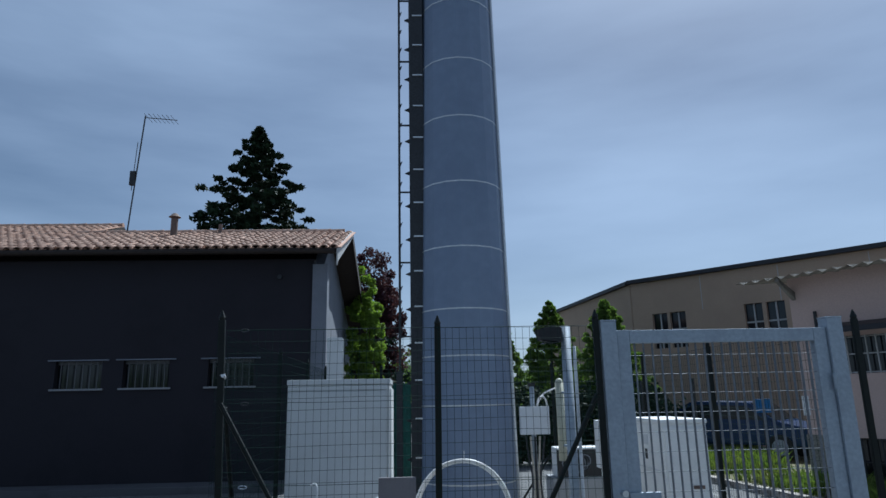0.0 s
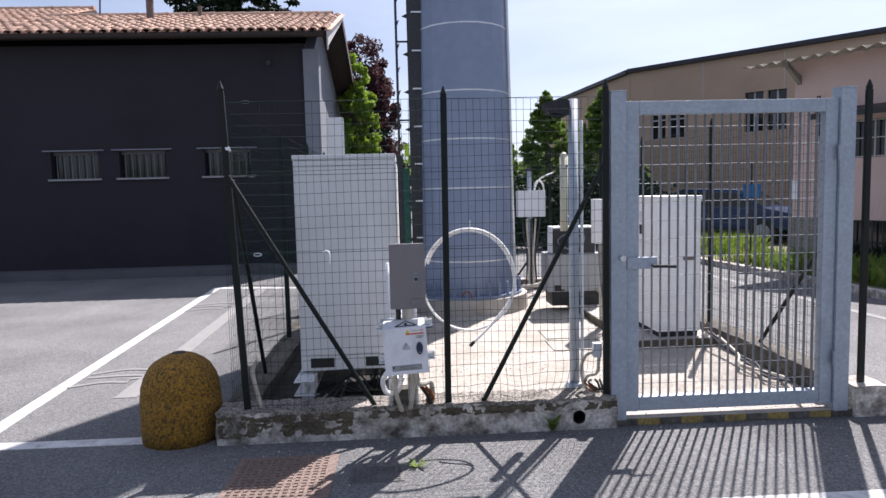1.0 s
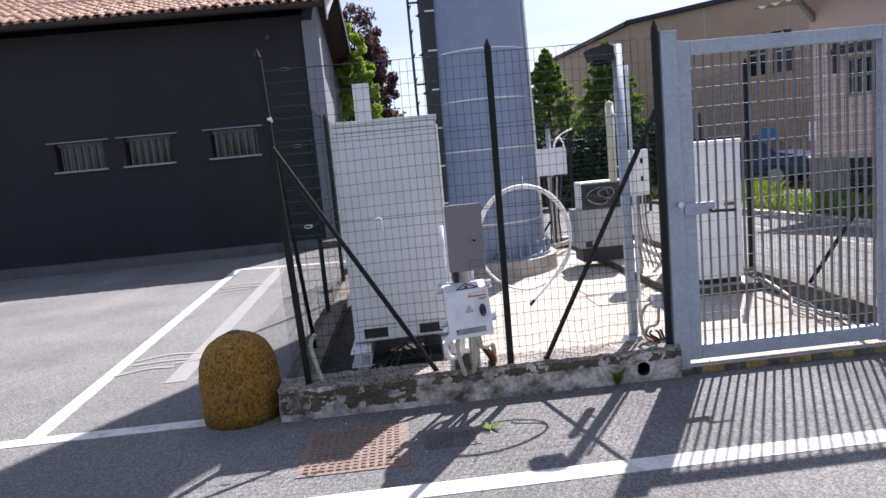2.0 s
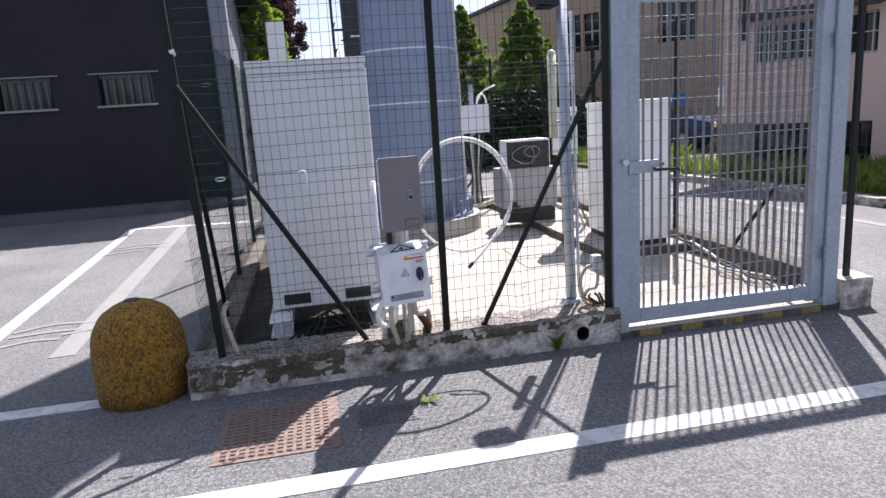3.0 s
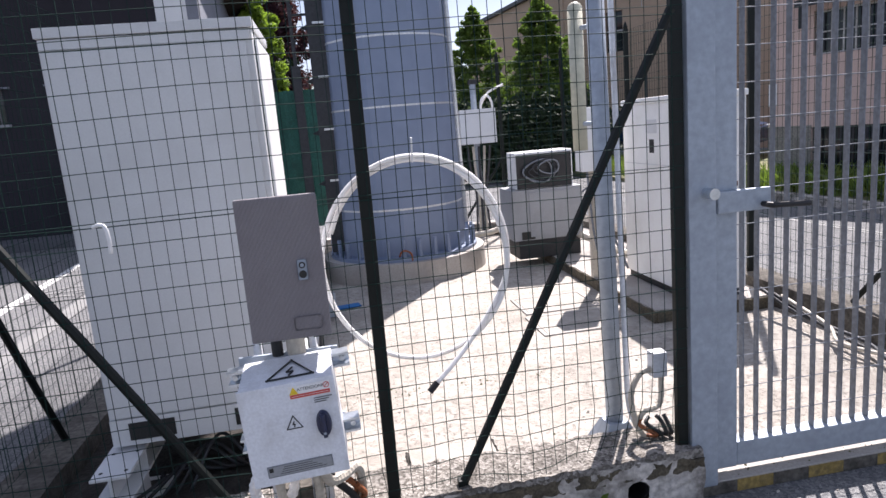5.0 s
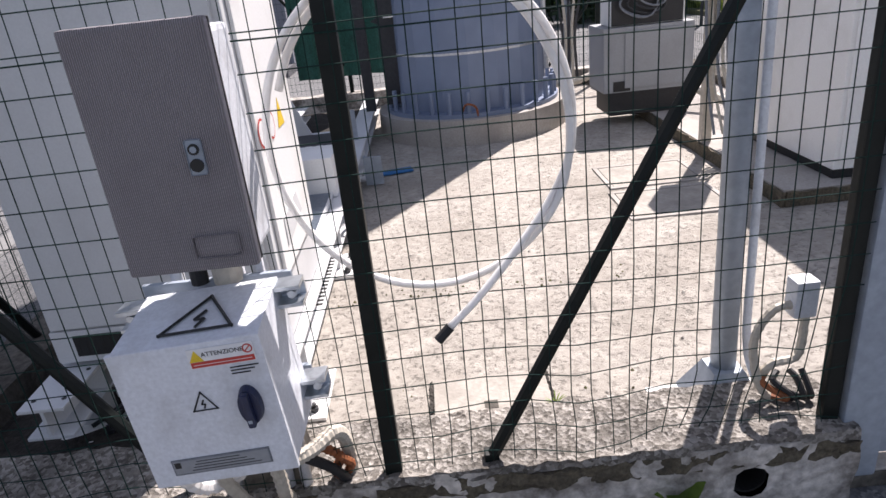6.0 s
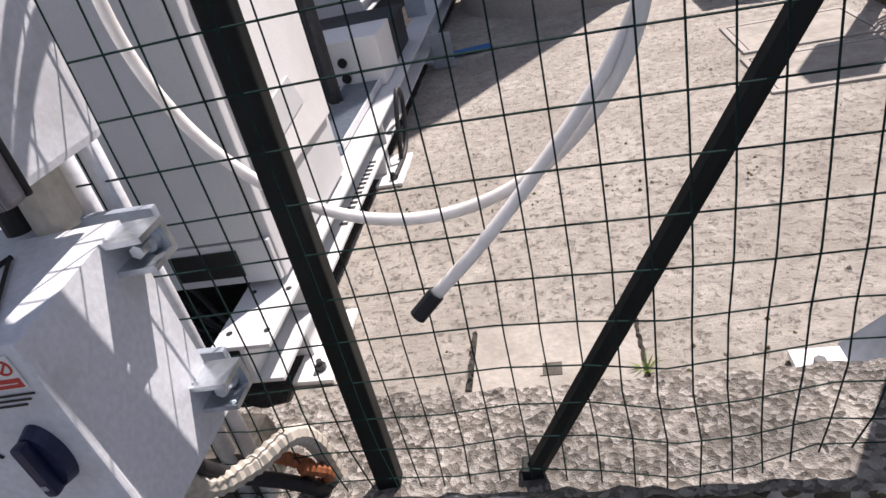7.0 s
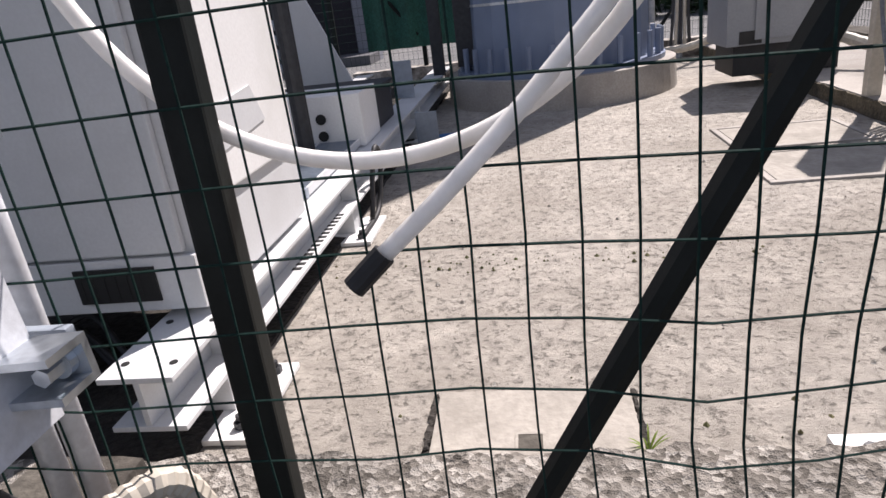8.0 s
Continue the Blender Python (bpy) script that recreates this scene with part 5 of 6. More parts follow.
def pierced(length, height, thick, holes, m):
    """One connected wall slab with openings (x0, x1, z0, z1) right through it."""
    xs = sorted({0.0, length, *[h[0] for h in holes], *[h[1] for h in holes]})
    zs_ = sorted({0.0, height, *[h[2] for h in holes], *[h[3] for h in holes]})
    bm, seen = bmesh.new(), {}

    def v(x, y, z):
        k = (round(x, 4), round(y, 4), round(z, 4))
        if k not in seen:
            seen[k] = bm.verts.new(m @ Vector((x, y, z)))
        return seen[k]

    def solid(i, j):
        if not (0 <= i < len(xs) - 1 and 0 <= j < len(zs_) - 1):
            return False
        x, z = (xs[i] + xs[i + 1]) / 2, (zs_[j] + zs_[j + 1]) / 2
        return not any(h[0] < x < h[1] and h[2] < z < h[3] for h in holes)
    for i in range(len(xs) - 1):
        for j in range(len(zs_) - 1):
            if solid(i, j):
                x0, x1, z0, z1 = xs[i], xs[i + 1], zs_[j], zs_[j + 1]
                bm.faces.new((v(x0, 0, z0), v(x1, 0, z0), v(x1, 0, z1), v(x0, 0, z1)))
                bm.faces.new((v(x0, thick, z1), v(x1, thick, z1), v(x1, thick, z0), v(x0, thick, z0)))
                for di, dj, a, b in ((-1, 0, (x0, z0), (x0, z1)), (1, 0, (x1, z1), (x1, z0)), (0, -1, (x1, z0), (x0, z0)), (0, 1, (x0, z1), (x1, z1))):
                    if not solid(i + di, j + dj):
                        bm.faces.new((v(a[0], 0, a[1]), v(b[0], 0, b[1]), v(b[0], thick, b[1]), v(a[0], thick, a[1])))
    bmesh.ops.recalc_face_normals(bm, faces=bm.faces)
    return bm


house = thing("dark_building", "single-storey dark rendered building with terracotta roof", "building")
part("wall", pierced(22 + WX1, 4.75, 0.3, [(a + 22, b + 22, WZ0, WZ1) for a, b in wins], pose(-22, WALL_Y, 0)), DARKWALL, house, "dark charcoal front wall")
part("wall", box(WX1 - 0.3, WX1, WALL_Y + 0.301, 22.5, 0, 4.0, 0), PLASTER, house, "grey plaster end wall")
part("wall", prism([(WALL_Y + 0.31, 4.0), (22.4, 4.0), (17.0, 5.9)], WX1 - 0.28, WX1 - 0.02, "yz"), PLASTER, house)
part("corner_pier", box(WX1 - 0.02, WX1 + 0.30, WALL_Y - 0.08, WALL_Y + 0.25, 0, 4.62, 0.006), PLASTER, house, "pale plaster corner pier")
part("wall", box(-22, WX1 - 0.3, 22.2, 22.5, 0, 4.2, 0), DARKWALL, house)
for a, b in wins:
    w = part("window", box(a, b, WALL_Y + 0.16, WALL_Y + 0.19, WZ0, WZ1), GLASS, house, "small barred high window")
    part("sill", box(a - 0.06, b + 0.06, WALL_Y - 0.05, WALL_Y + 0.15, WZ0 - 0.035, WZ0 + 0.004, 0.004), STONE, w)
    part("lintel", box(a - 0.14, b + 0.14, WALL_Y - 0.05, WALL_Y - 0.002, WZ1 + 0.002, WZ1 + 0.03, 0.004), PLASTER, w)
    for k in range(6):
        x = a + (b - a) * (k + 0.7) / 6.4
        part("bar", rod((x, WALL_Y + 0.05, WZ0 + 0.004), (x, WALL_Y + 0.05, WZ1), 0.010, 6), BARS, w)
    part("window_frame", box(a, b, WALL_Y + 0.12, WALL_Y + 0.158, WZ1 - 0.07, WZ1, 0.003), BARS, w)
part("plinth_walk", box(-22, WX1 + 0.3, 13.15, WALL_Y - 0.002, 0.0, 0.14, 0.01), WALKWAY, house, "raised grey walkway along the wall")
part("wall_lamp", rod((-3.02, WALL_Y - 0.05, 4.35), (-3.02, WALL_Y, 4.35), 0.05, 12), TRAY, house)
part("gutter", rod((-22, EAVE_Y - 0.03, EAVE_Z - 0.10), (-1.80, EAVE_Y - 0.03, EAVE_Z - 0.10), 0.055, 8), SOFFIT, house)
RIDGE = 16.95


def roof_z(y):
    return EAVE_Z + SLOPE * (y - EAVE_Y)


RX1 = -1.72
part("roof_deck", prism([(EAVE_Y, EAVE_Z - 0.16), (RIDGE, roof_z(RIDGE) - 0.16), (23.2, roof_z(RIDGE) - 0.16 - SLOPE * (23.2 - RIDGE)), (23.2, roof_z(RIDGE) - 0.03 - SLOPE * (23.2 - RIDGE)), (RIDGE, roof_z(RIDGE) - 0.03), (EAVE_Y, EAVE_Z - 0.03)], -22, RX1 - 0.03, "yz"), SOFFIT, house, "dark timber eaves")
part("barge_board", prism([(EAVE_Y - 0.02, EAVE_Z - 0.42), (EAVE_Y + 0.10, EAVE_Z - 0.30), (RIDGE, roof_z(RIDGE) - 0.16), (RIDGE, roof_z(RIDGE) + 0.02), (EAVE_Y - 0.02, EAVE_Z - 0.02)], RX1 - 0.028, RX1, "yz"), FRAME, house, "pale barge board")
part("barge_board", prism([(RIDGE + 0.002, roof_z(RIDGE) - 0.26), (23.2, roof_z(RIDGE) - 0.26 - SLOPE * (23.2 - RIDGE)), (23.2, roof_z(RIDGE) - SLOPE * (23.2 - RIDGE)), (RIDGE + 0.002, roof_z(RIDGE))], RX1 - 0.028, RX1, "yz"), SOFFIT, house)
part("upper_roof", prism([(RIDGE + 0.05, roof_z(RIDGE) - 0.1), (19.6, roof_z(19.6) - 0.03), (22.0, roof_z(RIDGE) - 0.1)], -22, -9.0, "yz"), SOFFIT, house)


def tile_mesh(n=5):
    """One curved roof tile: an arched shell, wider at its lower end."""
    vs, fs = [], []
    for y, r, dz in ((0.0, 0.098, 0.0), (0.42, 0.078, 0.02)):
        for k in range(n + 1):
            a = math.pi * k / n
            vs.append((r * math.cos(a), y, dz + r * 0.75 * math.sin(a)))
    for k in range(n + 1):
        a = math.pi * k / n
        vs.append((0.082 * math.cos(a), 0.0, -0.005 + 0.06 * math.sin(a)))
    for k in range(n):
        fs.append((k, k + 1, n + 2 + k, n + 1 + k))
        fs.append((2 * n + 2 + k, 2 * n + 3 + k, k + 1, k))
    me = bpy.data.meshes.new("roof_tile")
    me.from_pydata(vs, [], fs)
    me.materials.append(TERRA)
    me.polygons.foreach_set("use_smooth", [True] * len(me.polygons))
    return me


TILE = tile_mesh()
PITCH = math.atan(SLOPE)
rnd = random.Random(5)
spots = []
COLS, STEP_X, STEP_Y = 90, 0.205, 0.34
for c in range(COLS):
    x = RX1 - 0.10 - STEP_X * c
    top = RIDGE if x > -9.0 else 19.6
    y, row = EAVE_Y - 0.06, 0
    while y < top - 0.1:
        spots.append((x + rnd.uniform(-0.012, 0.012), y + rnd.uniform(-0.02, 0.02), row))
        y += STEP_Y * math.cos(PITCH)
        row += 1
spots.sort(key=lambda s: (s[2] > 6, -s[0]))


def tile_pose(x, y):
    return pose(x, y, roof_z(y) - 0.02 + rnd.uniform(-0.006, 0.006), math.degrees(PITCH) - 3.0, 0, rnd.uniform(-2.5, 2.5))


valley_mesh = bmesh.new()
xs = [RX1 - STEP_X * (c + 0.0) for c in range(COLS)]
for x in xs:
    top = RIDGE if x > -9.0 else 19.6
    prism([(EAVE_Y - 0.03, roof_z(EAVE_Y - 0.03) - 0.028), (top, roof_z(top) - 0.028), (top, roof_z(top) - 0.006), (EAVE_Y - 0.03, roof_z(EAVE_Y - 0.03) - 0.006)], x - 0.07, x + 0.07, "yz", valley_mesh)
part("tile_channel", valley_mesh, TERRA, house)
verts, faces = [], []
for i, (x, y, row) in enumerate(spots):
    if i < 300:
        ob = new("roof_tile", TILE)
        ob.parent = house
        ob.matrix_local = tile_pose(x, y)
    else:
        m, k = tile_pose(x, y), len(verts)
        verts += [m @ v.co for v in TILE.vertices]
        faces += [tuple(k + j for j in p.vertices) for p in TILE.polygons]
me = bpy.data.meshes.new("roof_tiles")
me.from_pydata([tuple(v) for v in verts], [], faces)
me.materials.append(TERRA)
me.polygons.foreach_set("use_smooth", [True] * len(me.polygons))
rt = new("roof_tiles", me)
rt.parent = house
rt["kind"] = "stuff"
RTILE = bpy.data.meshes.new("ridge_tile")
rb = rod((0, 0, -0.02), (0.4, 0, 0.01), 0.10, 10, 0.085)
rb.to_mesh(RTILE)
rb.free()
RTILE.materials.append(TERRA)
for x0, x1, y in ((-9.0, RX1, RIDGE), (-22, -9.0, 19.6)):
    for k in range(int((x1 - x0) / 0.37)):
        ob = new("ridge_tile", RTILE)
        ob.parent = house
        ob.matrix_local = pose(x0 + 0.37 * k, y, roof_z(y), 0, 0, rnd.uniform(-2, 2))
ch = part("flue", rod((-6.15, 16.0, roof_z(16.0) - 0.1), (-6.15, 16.0, roof_z(16.0) + 0.48), 0.085, 14), RUST, house, "small rusty metal flue")
part("flue_cap", rod((-6.15, 16.0, roof_z(16.0) + 0.50), (-6.15, 16.0, roof_z(16.0) + 0.60), 0.15, 14, 0.05), RUST, ch)
part("flue", rod((-5.2, 16.7, roof_z(16.7) - 0.1), (-5.2, 16.7, roof_z(16.7) + 0.25), 0.05, 12), RUST, house)
aer = thing("roof_aerial", "television aerial on a thin mast above the roof", "aerial", (-7.72, 16.9, roof_z(16.9)))
part("mast", rod((0.0, 0, -0.2), (0.22, 0, 3.38), 0.02, 8), TRAY, aer)
part("boom", rod((0.2, 0, 3.33), (1.1, 0, 3.25), 0.012, 6), TRAY, aer)
for k in range(7):
    part("element", rod((0.3 + 0.12 * k, -0.3, 3.32 - 0.01 * k), (0.3 + 0.12 * k, 0.3, 3.32 - 0.01 * k), 0.006, 5), TRAY, aer)
part("element", rod((0.02, 0, 1.2), (0.08, 0, 2.6), 0.01, 5), TRAY, aer)
part("reflector", box(-0.04, 0.1, -0.05, 0.05, 1.35, 1.75, 0.01), TRAY, aer)


# ---------------------------------------------------------------- pink annex and tan hall
def along(o, d):
    """Local frame: x along d on the ground, y to the back, z up."""
    d = Vector((*d, 0)).normalized()
    return Matrix.Translation((*o, 0)) @ Matrix(((d.x, -d.y, 0, 0), (d.y, d.x, 0, 0), (0, 0, 1, 0), (0, 0, 0, 1)))


PM = along((6.90, 11.5), (0.51, -0.86))
annex = thing("pink_annex", "pink rendered low building with corrugated roof", "building")
ph = [(0.62, 2.52, 1.98, 2.62), (0.62, 2.52, 0.12, 0.92), (4.6, 6.4, 1.98, 2.62), (4.6, 6.4, 0.12, 0.92)]
part("wall", pierced(11, 3.8, 0.3, ph, PM), PINK, annex, "pink rendered wall")
part("wall", box(0.0, 0.3, 0.301, 7, 0, 3.8, 0, m=PM), PINK, annex)
part("wall", box(10.7, 11, 0.301, 7, 0, 3.8, 0, m=PM), PINK, annex)
part("wall", box(0.301, 10.699, 6.7, 7, 0, 3.8, 0, m=PM), PINK, annex)
part("plinth", box(-0.02, 0.615, -0.02, -0.001, 0, 0.95, 0, m=PM), FIBRE, annex, "dark weathered plinth")
for a, b, z0, z1 in ph:
    w = part("window", box(a, b, 0.14, 0.17, z0, z1, 0, m=PM), GLASS, annex, "dark barred window")
    for k in range(12):
        x = a + (b - a) * (k + 0.5) / 12
        part("bar", box(x - 0.01, x + 0.01, 0.03, 0.05, z0, z1, 0, m=PM), FRAME if z0 > 1 else TRAY, w)
    for z in (z0 + 0.01, (z0 + z1) / 2, z1 - 0.03):
        part("crossbar", box(a, b, 0.055, 0.075, z, z + 0.02, 0, m=PM), FRAME if z0 > 1 else TRAY, w)
    if z0 > 1:
        part("awning", prism([(-0.42, z1 + 0.04), (0.0, z1 + 0.14), (0.0, z1 + 0.24), (-0.42, z1 + 0.13)], a - 0.12, b + 0.12, "yz", m=PM), FASCIA, w, "dark metal awning")
part("downpipe", box(1.75, 1.81, -0.06, -0.002, 0.92, 1.97, 0.004, m=PM), TRAY, annex)
part("downpipe", box(0.42, 0.46, -0.06, -0.002, 2.4, 3.1, 0.004, m=PM), TRAY, annex)
cor = bmesh.new()
NX, NY = 150, 6
V = [[cor.verts.new(PM @ Vector((-0.7 + 12.2 * i / NX, -0.55 + 7.9 * j / NY, 3.78 + 0.11 * (-0.55 + 7.9 * j / NY) + 0.035 * math.sin(i * math.pi / 1.5)))) for j in range(NY + 1)] for i in range(NX + 1)]
for i in range(NX):
    for j in range(NY):
        cor.faces.new((V[i][j], V[i + 1][j], V[i + 1][j + 1], V[i][j + 1]))
bmesh.ops.solidify(cor, geom=cor.faces[:], thickness=0.02)
part("roof", cor, FIBRE, annex, "weathered corrugated fibre-cement roof")
part("roof_bracket", prism([(0.0, 3.35), (0.0, 3.5), (-0.5, 3.72), (-0.5, 3.66)], 0.05, 0.12, "yz", m=PM), FIBRE, annex)
part("notice", box(-0.02, 0.10, -0.012, -0.002, 1.28, 1.62, 0, m=PM), LABEL, annex, "white notice on the corner")

TM = along((8.29, 24.1), (0.68, -0.733))
hall = thing("tan_hall", "large tan precast industrial hall with dark roof edge", "building")
th = [(0.78, 1.36, 3.34, 4.62), (1.46, 2.05, 3.34, 4.62), (4.1, 4.68, 3.34, 4.62), (4.80, 5.38, 3.34, 4.62), (8.0, 9.2, 3.34, 4.62)]
part("wall", pierced(16, 5.85, 0.3, th, TM), TAN, hall, "tan precast wall")
for k in range(1, 8):
    part("panel_joint", box(2.6 * k + 0.1 - 0.012, 2.6 * k + 0.1 + 0.012, -0.006, -0.001, 4.6, 5.8, 0, m=TM), FRAME, hall)
EM = along((7.04, 34.2), (0.12, -1.0))
eh = [(3.0, 3.6, 3.0, 4.0), (3.7, 4.3, 3.0, 4.0), (6.4, 7.0, 3.0, 4.0), (7.1, 7.7, 3.0, 4.0)]
part("wall", pierced(10.15, 5.83, 0.3, eh, EM), TAN, hall)
for (hs, mm) in ((th, TM), (eh, EM)):
    for a, b, z0, z1 in hs:
        w = part("window", box(a, b, 0.14, 0.17, z0, z1, 0, m=mm), GLASS, hall, "dark hall window")
        part("window_frame", box((a + b) / 2 - 0.025, (a + b) / 2 + 0.025, 0.08, 0.13, z0, z1, 0, m=mm), FRAME, w)
        part("window_frame", box(a, b, 0.081, 0.131, (z0 + z1) / 2, (z0 + z1) / 2 + 0.05, 0, m=mm), FRAME, w)
part("roof_edge", box(-0.1, 16.2, -0.15, 0.25, 5.852, 6.00, 0.01, m=TM), FASCIA, hall, "dark metal roof edge")
part("roof_edge", box(-0.2, 10.1, -0.15, 0.25, 5.84, 5.98, 0.01, m=EM), FASCIA, hall)
part("roof", prism([(8.24, 24.1), (19.14, 12.4), (30, 22), (14, 40), (7.14, 34)], 5.86, 5.92, "xy"), FASCIA, hall)
part("wall", box(15.7, 16, 0.301, 12, 0, 5.8, 0, m=TM), TAN, hall)


# ---------------------------------------------------------------- lane verge, grass, vehicles
tagged(part("kerb_lane", prism([(5.62, 13.2), (5.98, 9.4), (6.05, 7.0), (6.3, 3.0), (6.8, -2.0), (6.95, -2.0), (6.45, 3.0), (6.2, 7.0), (6.13, 9.4), (5.77, 13.2)], 0.0, 0.11, "xy"), KERB), "low concrete kerb along the grass verge", "kerb", kind="structure")
flat("verge", [(5.77, 13.2), (6.13, 9.4), (6.2, 7.0), (6.45, 3.0), (6.95, -2.0), (14, -2), (14, 10), (11, 18), (7.4, 22), (5.0, 22)], 0.08, EARTH, "grassy verge between lane and buildings", "verge", 0.078)


def grass_patch(name, inside, n, h, seed, label):
    rnd = random.Random(seed)
    verts, faces = [], []
    while n:
        x, y = rnd.uniform(5.2, 10), rnd.uniform(6, 21)
        if not inside(x, y):
            continue
        n -= 1
        a, s = rnd.random() * 6.283, h * (0.5 + 0.9 * rnd.random())
        dx, dy = 0.012 * math.cos(a), 0.012 * math.sin(a)
        lx, ly = s * 0.35 * rnd.gauss(0, 1), s * 0.35 * rnd.gauss(0, 1)
        k = len(verts)
        verts += [(x - dx, y - dy, 0.07), (x + dx, y + dy, 0.07), (x + lx * 0.4 + dx * 0.7, y + ly * 0.4 + dy * 0.7, 0.07 + s * 0.6), (x + lx, y + ly, 0.07 + s)]
        faces += [(k, k + 1, k + 2), (k, k + 2, k + 3)]
    me = bpy.data.meshes.new(name)
    me.from_pydata(verts, [], faces)
    me.materials.append(GRASS)
    return tagged(new(name, me), label, "grass", kind="stuff")


def on_verge(x, y):
    edge = 5.8 + (13.2 - y) * 0.09 if y > 9.4 else 6.2
    off = (x - 6.9) * 0.86 + (y - 11.5) * 0.51
    front = off < -0.1
    return x > edge + 0.15 and (front if y < 13.5 else x < 7.6 + (y - 13.5) * 0.35)


grass_patch("grass", on_verge, 14000, 0.29, 8, "tall bright green meadow grass on the verge")


def car(at, turn, paint, label):
    c = thing("parked_car", label, "car", at)
    c.rotation_euler = (0, 0, radians(turn))
    prof = [(-2.0, 0.35), (-1.98, 0.75), (-1.2, 0.92), (-0.6, 1.38), (0.9, 1.42), (1.75, 0.98), (2.0, 0.9), (2.0, 0.35)]
    bm = prism(prof, -0.82, 0.82)
    bmesh.ops.bevel(bm, geom=bm.edges[:], offset=0.05, segments=2, affect="EDGES")
    bd = part("body", bm, paint, c)
    for s in (-1, 1):
        part("side_window", prism([(-0.95, 0.95), (-0.52, 1.30), (0.85, 1.34), (1.35, 1.0)], s * 0.822 - 0.004, s * 0.822 + 0.004), GLASS, c)
        for x in (-1.25, 1.25):
            w = part("wheel", rod((x, s * 0.70, 0.31), (x, s * 0.86, 0.31), 0.31, 20), BLACK, c)
            part("rim", rod((x, s * 0.861, 0.31), (x, s * 0.872, 0.31), 0.19, 16), GALV, w)
    part("windscreen", prism([(-1.17, 0.94), (-0.62, 1.36), (-0.64, 1.37), (-1.19, 0.95)], -0.7, 0.7), GLASS, c)
    for s in (-1, 1):
        part("headlight", box(-2.01, -1.95, s * 0.6 - 0.16, s * 0.6 + 0.16, 0.62, 0.74, 0.01), LABEL, c)
    return c


car((8.5, 17.2, 0.08), 132, CARBLUE, "dark blue parked car behind the grass")
car((4.3, 19.5, 0.0), 100, TRAY, "dark parked car behind the cypress trees")
sg = thing("blue_sign", "small blue sheet on a thin post by the verge", "sign", (6.35, 11.9, 0.08))
part("panel", box(-0.17, 0.17, 0, 0.02, 1.25, 1.5, 0.003), BLUESIGN, sg)
part("post", rod((0, 0.03, 0), (0, 0.03, 1.9), 0.02, 8), TRAY, sg)
for x, y in ((4.9, 14.2), (5.5, 12.9)):
    ps = thing("lane_post", "thin dark post at the lane edge", "post", (x, y, 0), "lane posts")
    part("post", rod((0, 0, 0), (0, 0, 2.0), 0.03, 8), TRAY, ps)


# ---------------------------------------------------------------- trees
def cone_tree(name, at, h, r, leaf, label, seed, clumps=170, per=46, size=0.10, base=0.06, ragged=0.25, power=0.9, puff=0.05, flat=0.9):
    rnd = random.Random(seed)
    t = thing(name, label, "tree", at)
    trunk = rod((0, 0, 0), (0, 0, h * 0.93), 0.022 * h, 8, 0.01)
    for k in range(16):
        z = h * (base + 0.05 + 0.8 * k / 16)
        a = rnd.random() * 6.283
        q = r * (1 - z / h) ** power * 0.8
        rod((0, 0, z), (q * math.cos(a), q * math.sin(a), z + q * 0.1), 0.012 * h * (1 - z / h) + 0.006, 5, 0.004, trunk)
    part("trunk", trunk, BARK, t)
    cs = []
    for _ in range(clumps):
        u = rnd.random() ** 1.35
        z = h * (base + (0.98 - base) * u)
        rr = r * (1 - u) ** power * (1 + ragged * rnd.uniform(-1, 1)) + 0.03
        a = rnd.random() * 6.283
        k = rr * (0.45 + 0.55 * rnd.random())
        cs.append(((k * math.cos(a), k * math.sin(a), z), puff * h * (1.05 - u) + 0.06))
    part("crown", leaf_cloud(cs, flat, per, size, seed), leaf, t)
    return t


cone_tree("spruce", (-6.2, 24.5, 0), 12.7, 5.1, LEAF_DARK, "tall dark spruce behind the tiled roof", 11, 1100, 60, 0.11, 0.05, 0.6, 0.9, 0.045, 0.35)
cone_tree("cypress", (5.74, 19.3, 0), 4.62, 1.75, LEAF_MID, "dense conical cypress with sunlit green tips", 12, 900, 120, 0.036, 0.03, 0.24, 0.75, 0.03)
cone_tree("cypress", (5.05, 24.0, 0), 5.3, 1.9, LEAF_MID, "conical cypress partly behind the mast", 13, 800, 100, 0.042, 0.03, 0.24, 0.75, 0.03)
cone_tree("cypress", (3.9, 27.5, 0), 4.6, 1.6, LEAF_MID, "conical cypress in the row beyond the yard", 14, 240, 90, 0.065, 0.03, 0.2, 0.75)


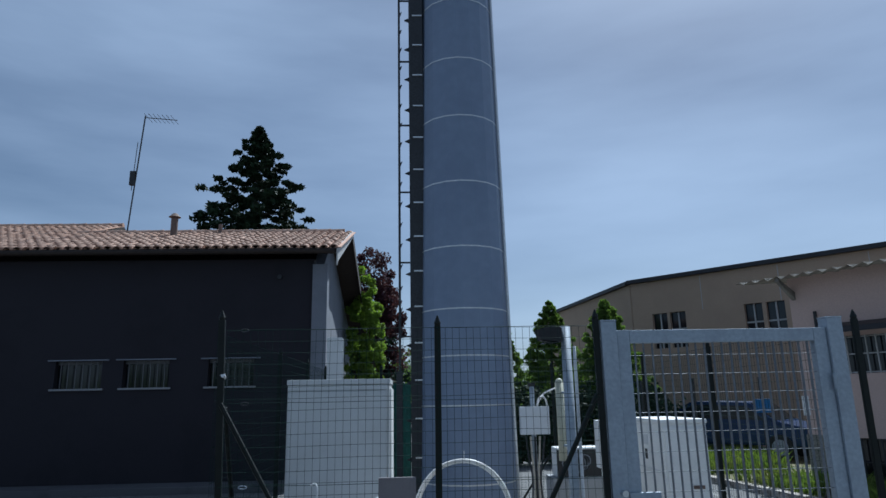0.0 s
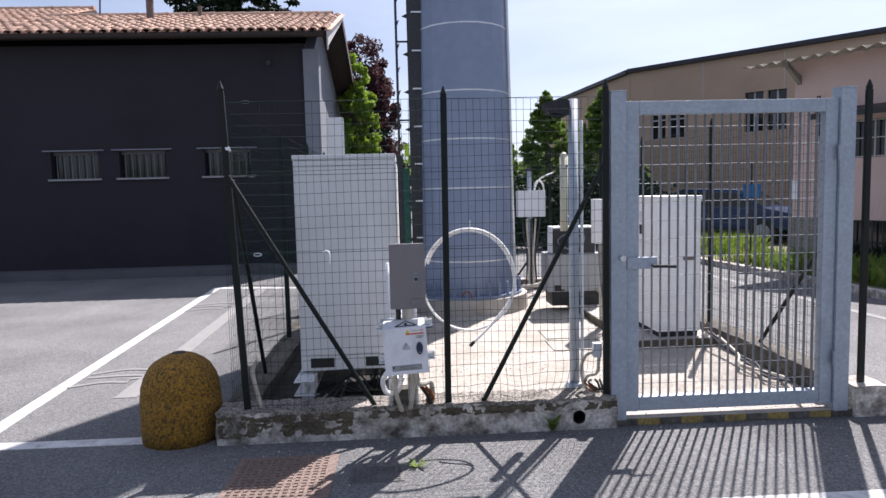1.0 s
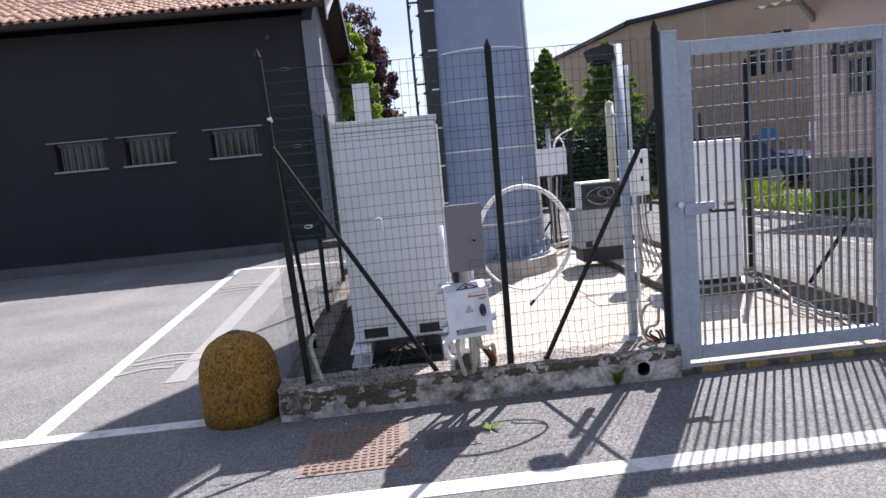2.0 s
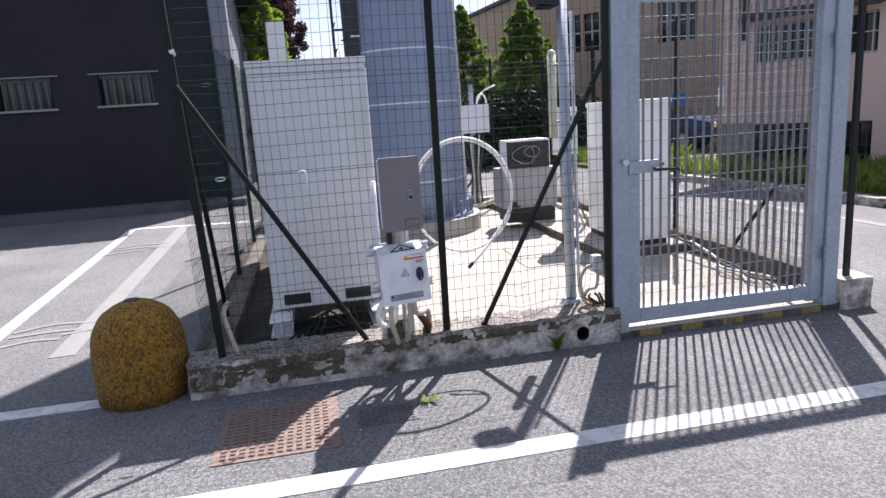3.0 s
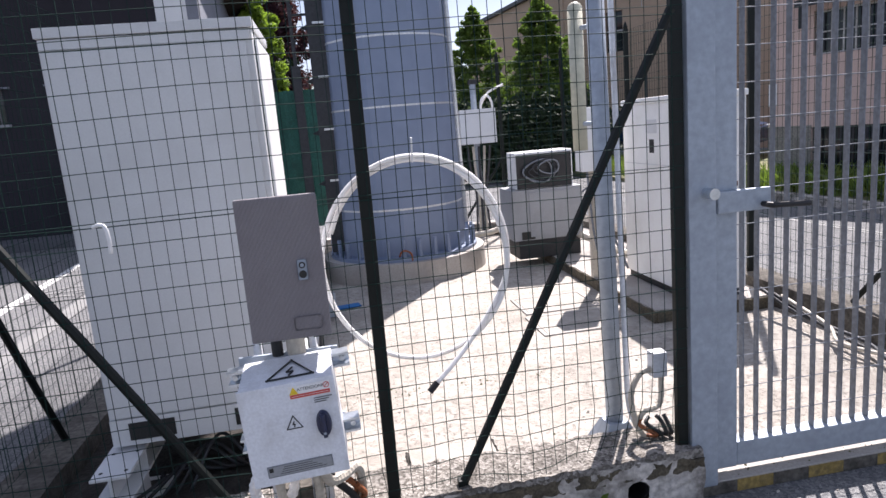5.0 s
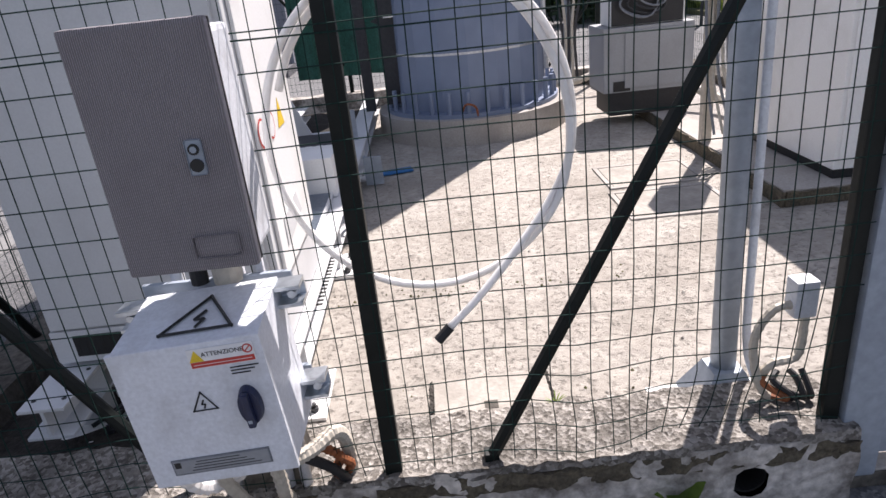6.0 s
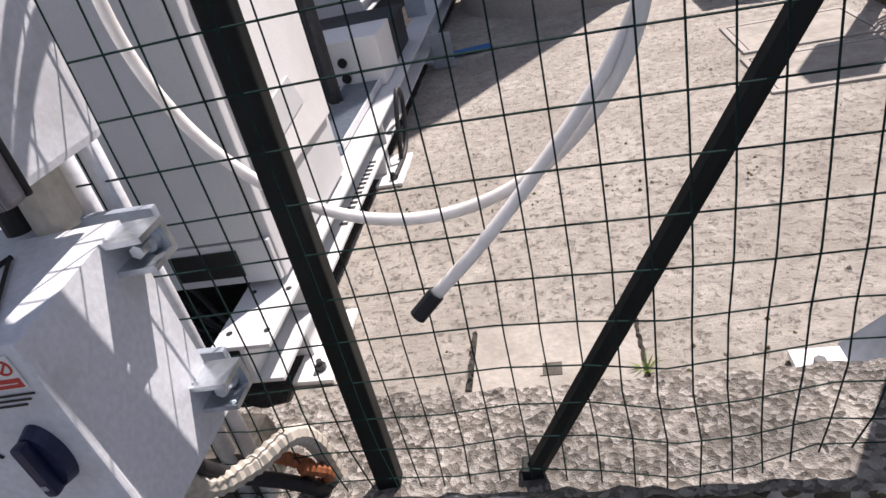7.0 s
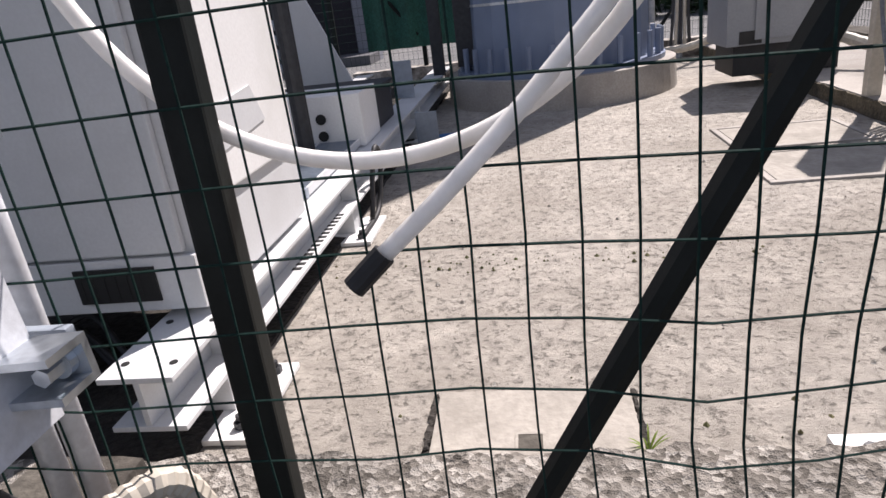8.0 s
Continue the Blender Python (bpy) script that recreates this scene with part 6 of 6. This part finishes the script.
def round_tree(name, at, h, r, leaf, label, seed, clumps=120, per=60, size=0.1, low=0.25):
    rnd = random.Random(seed)
    t = thing(name, label, "tree", at)
    trunk = rod((0, 0, 0), (0, 0, h * 0.5), 0.022 * h, 8, 0.014 * h)
    cs = []
    for k in range(clumps):
        d = Vector((rnd.gauss(0, 1), rnd.gauss(0, 1), rnd.gauss(0, 1))).normalized() * rnd.random() ** 0.4
        c = Vector((d.x * r, d.y * r, h * (low + (1 - low) * (0.5 + 0.5 * d.z))))
        cs.append((tuple(c), 0.24 * r * (0.6 + 0.7 * rnd.random())))
        if k % 8 == 0:
            rod((0, 0, h * 0.45), tuple(c), 0.008 * h, 5, 0.004, trunk)
    part("trunk", trunk, BARK, t)
    part("crown", leaf_cloud(cs, 1.0, per, size, seed), leaf, t)
    return t


round_tree("shrub_tree", (-1.62, 20.5, 0), 5.9, 0.62, LEAF_BRIGHT, "bright yellow-green leafy tree beside the building", 21, 190, 150, 0.05, 0.05)
round_tree("plum_tree", (-1.75, 26.5, 0), 7.9, 1.35, LEAF_RED, "dark purple-leaved plum tree", 22, 230, 130, 0.075, 0.1)
hedge = []
rnd = random.Random(31)
for k in range(110):
    hedge.append(((rnd.uniform(1.2, 6.6), 17.2 + rnd.uniform(-0.5, 0.5) + 0.0, rnd.uniform(0.2, 1.75)), 0.42))
tagged(part("hedge", leaf_cloud(hedge, 1.0, 90, 0.09, 32), LEAF_DARK), "dark clipped hedge beyond the rear fence", "hedge")
far = []
for k in range(150):
    far.append(((rnd.uniform(-40, 60), rnd.uniform(55, 70), rnd.uniform(0.5, 5.0)), 2.3))
tagged(part("far_woods", leaf_cloud(far, 0.9, 60, 0.5, 33), LEAF_MID), "distant line of green trees", "woods", kind="stuff")
back = []
for k in range(120):
    back.append(((rnd.uniform(-50, 50), rnd.uniform(-40, -30), rnd.uniform(0.5, 4.0)), 2.2))
tagged(part("far_woods", leaf_cloud(back, 0.9, 60, 0.5, 34), LEAF_MID), "line of green trees across the street", "woods", kind="stuff")
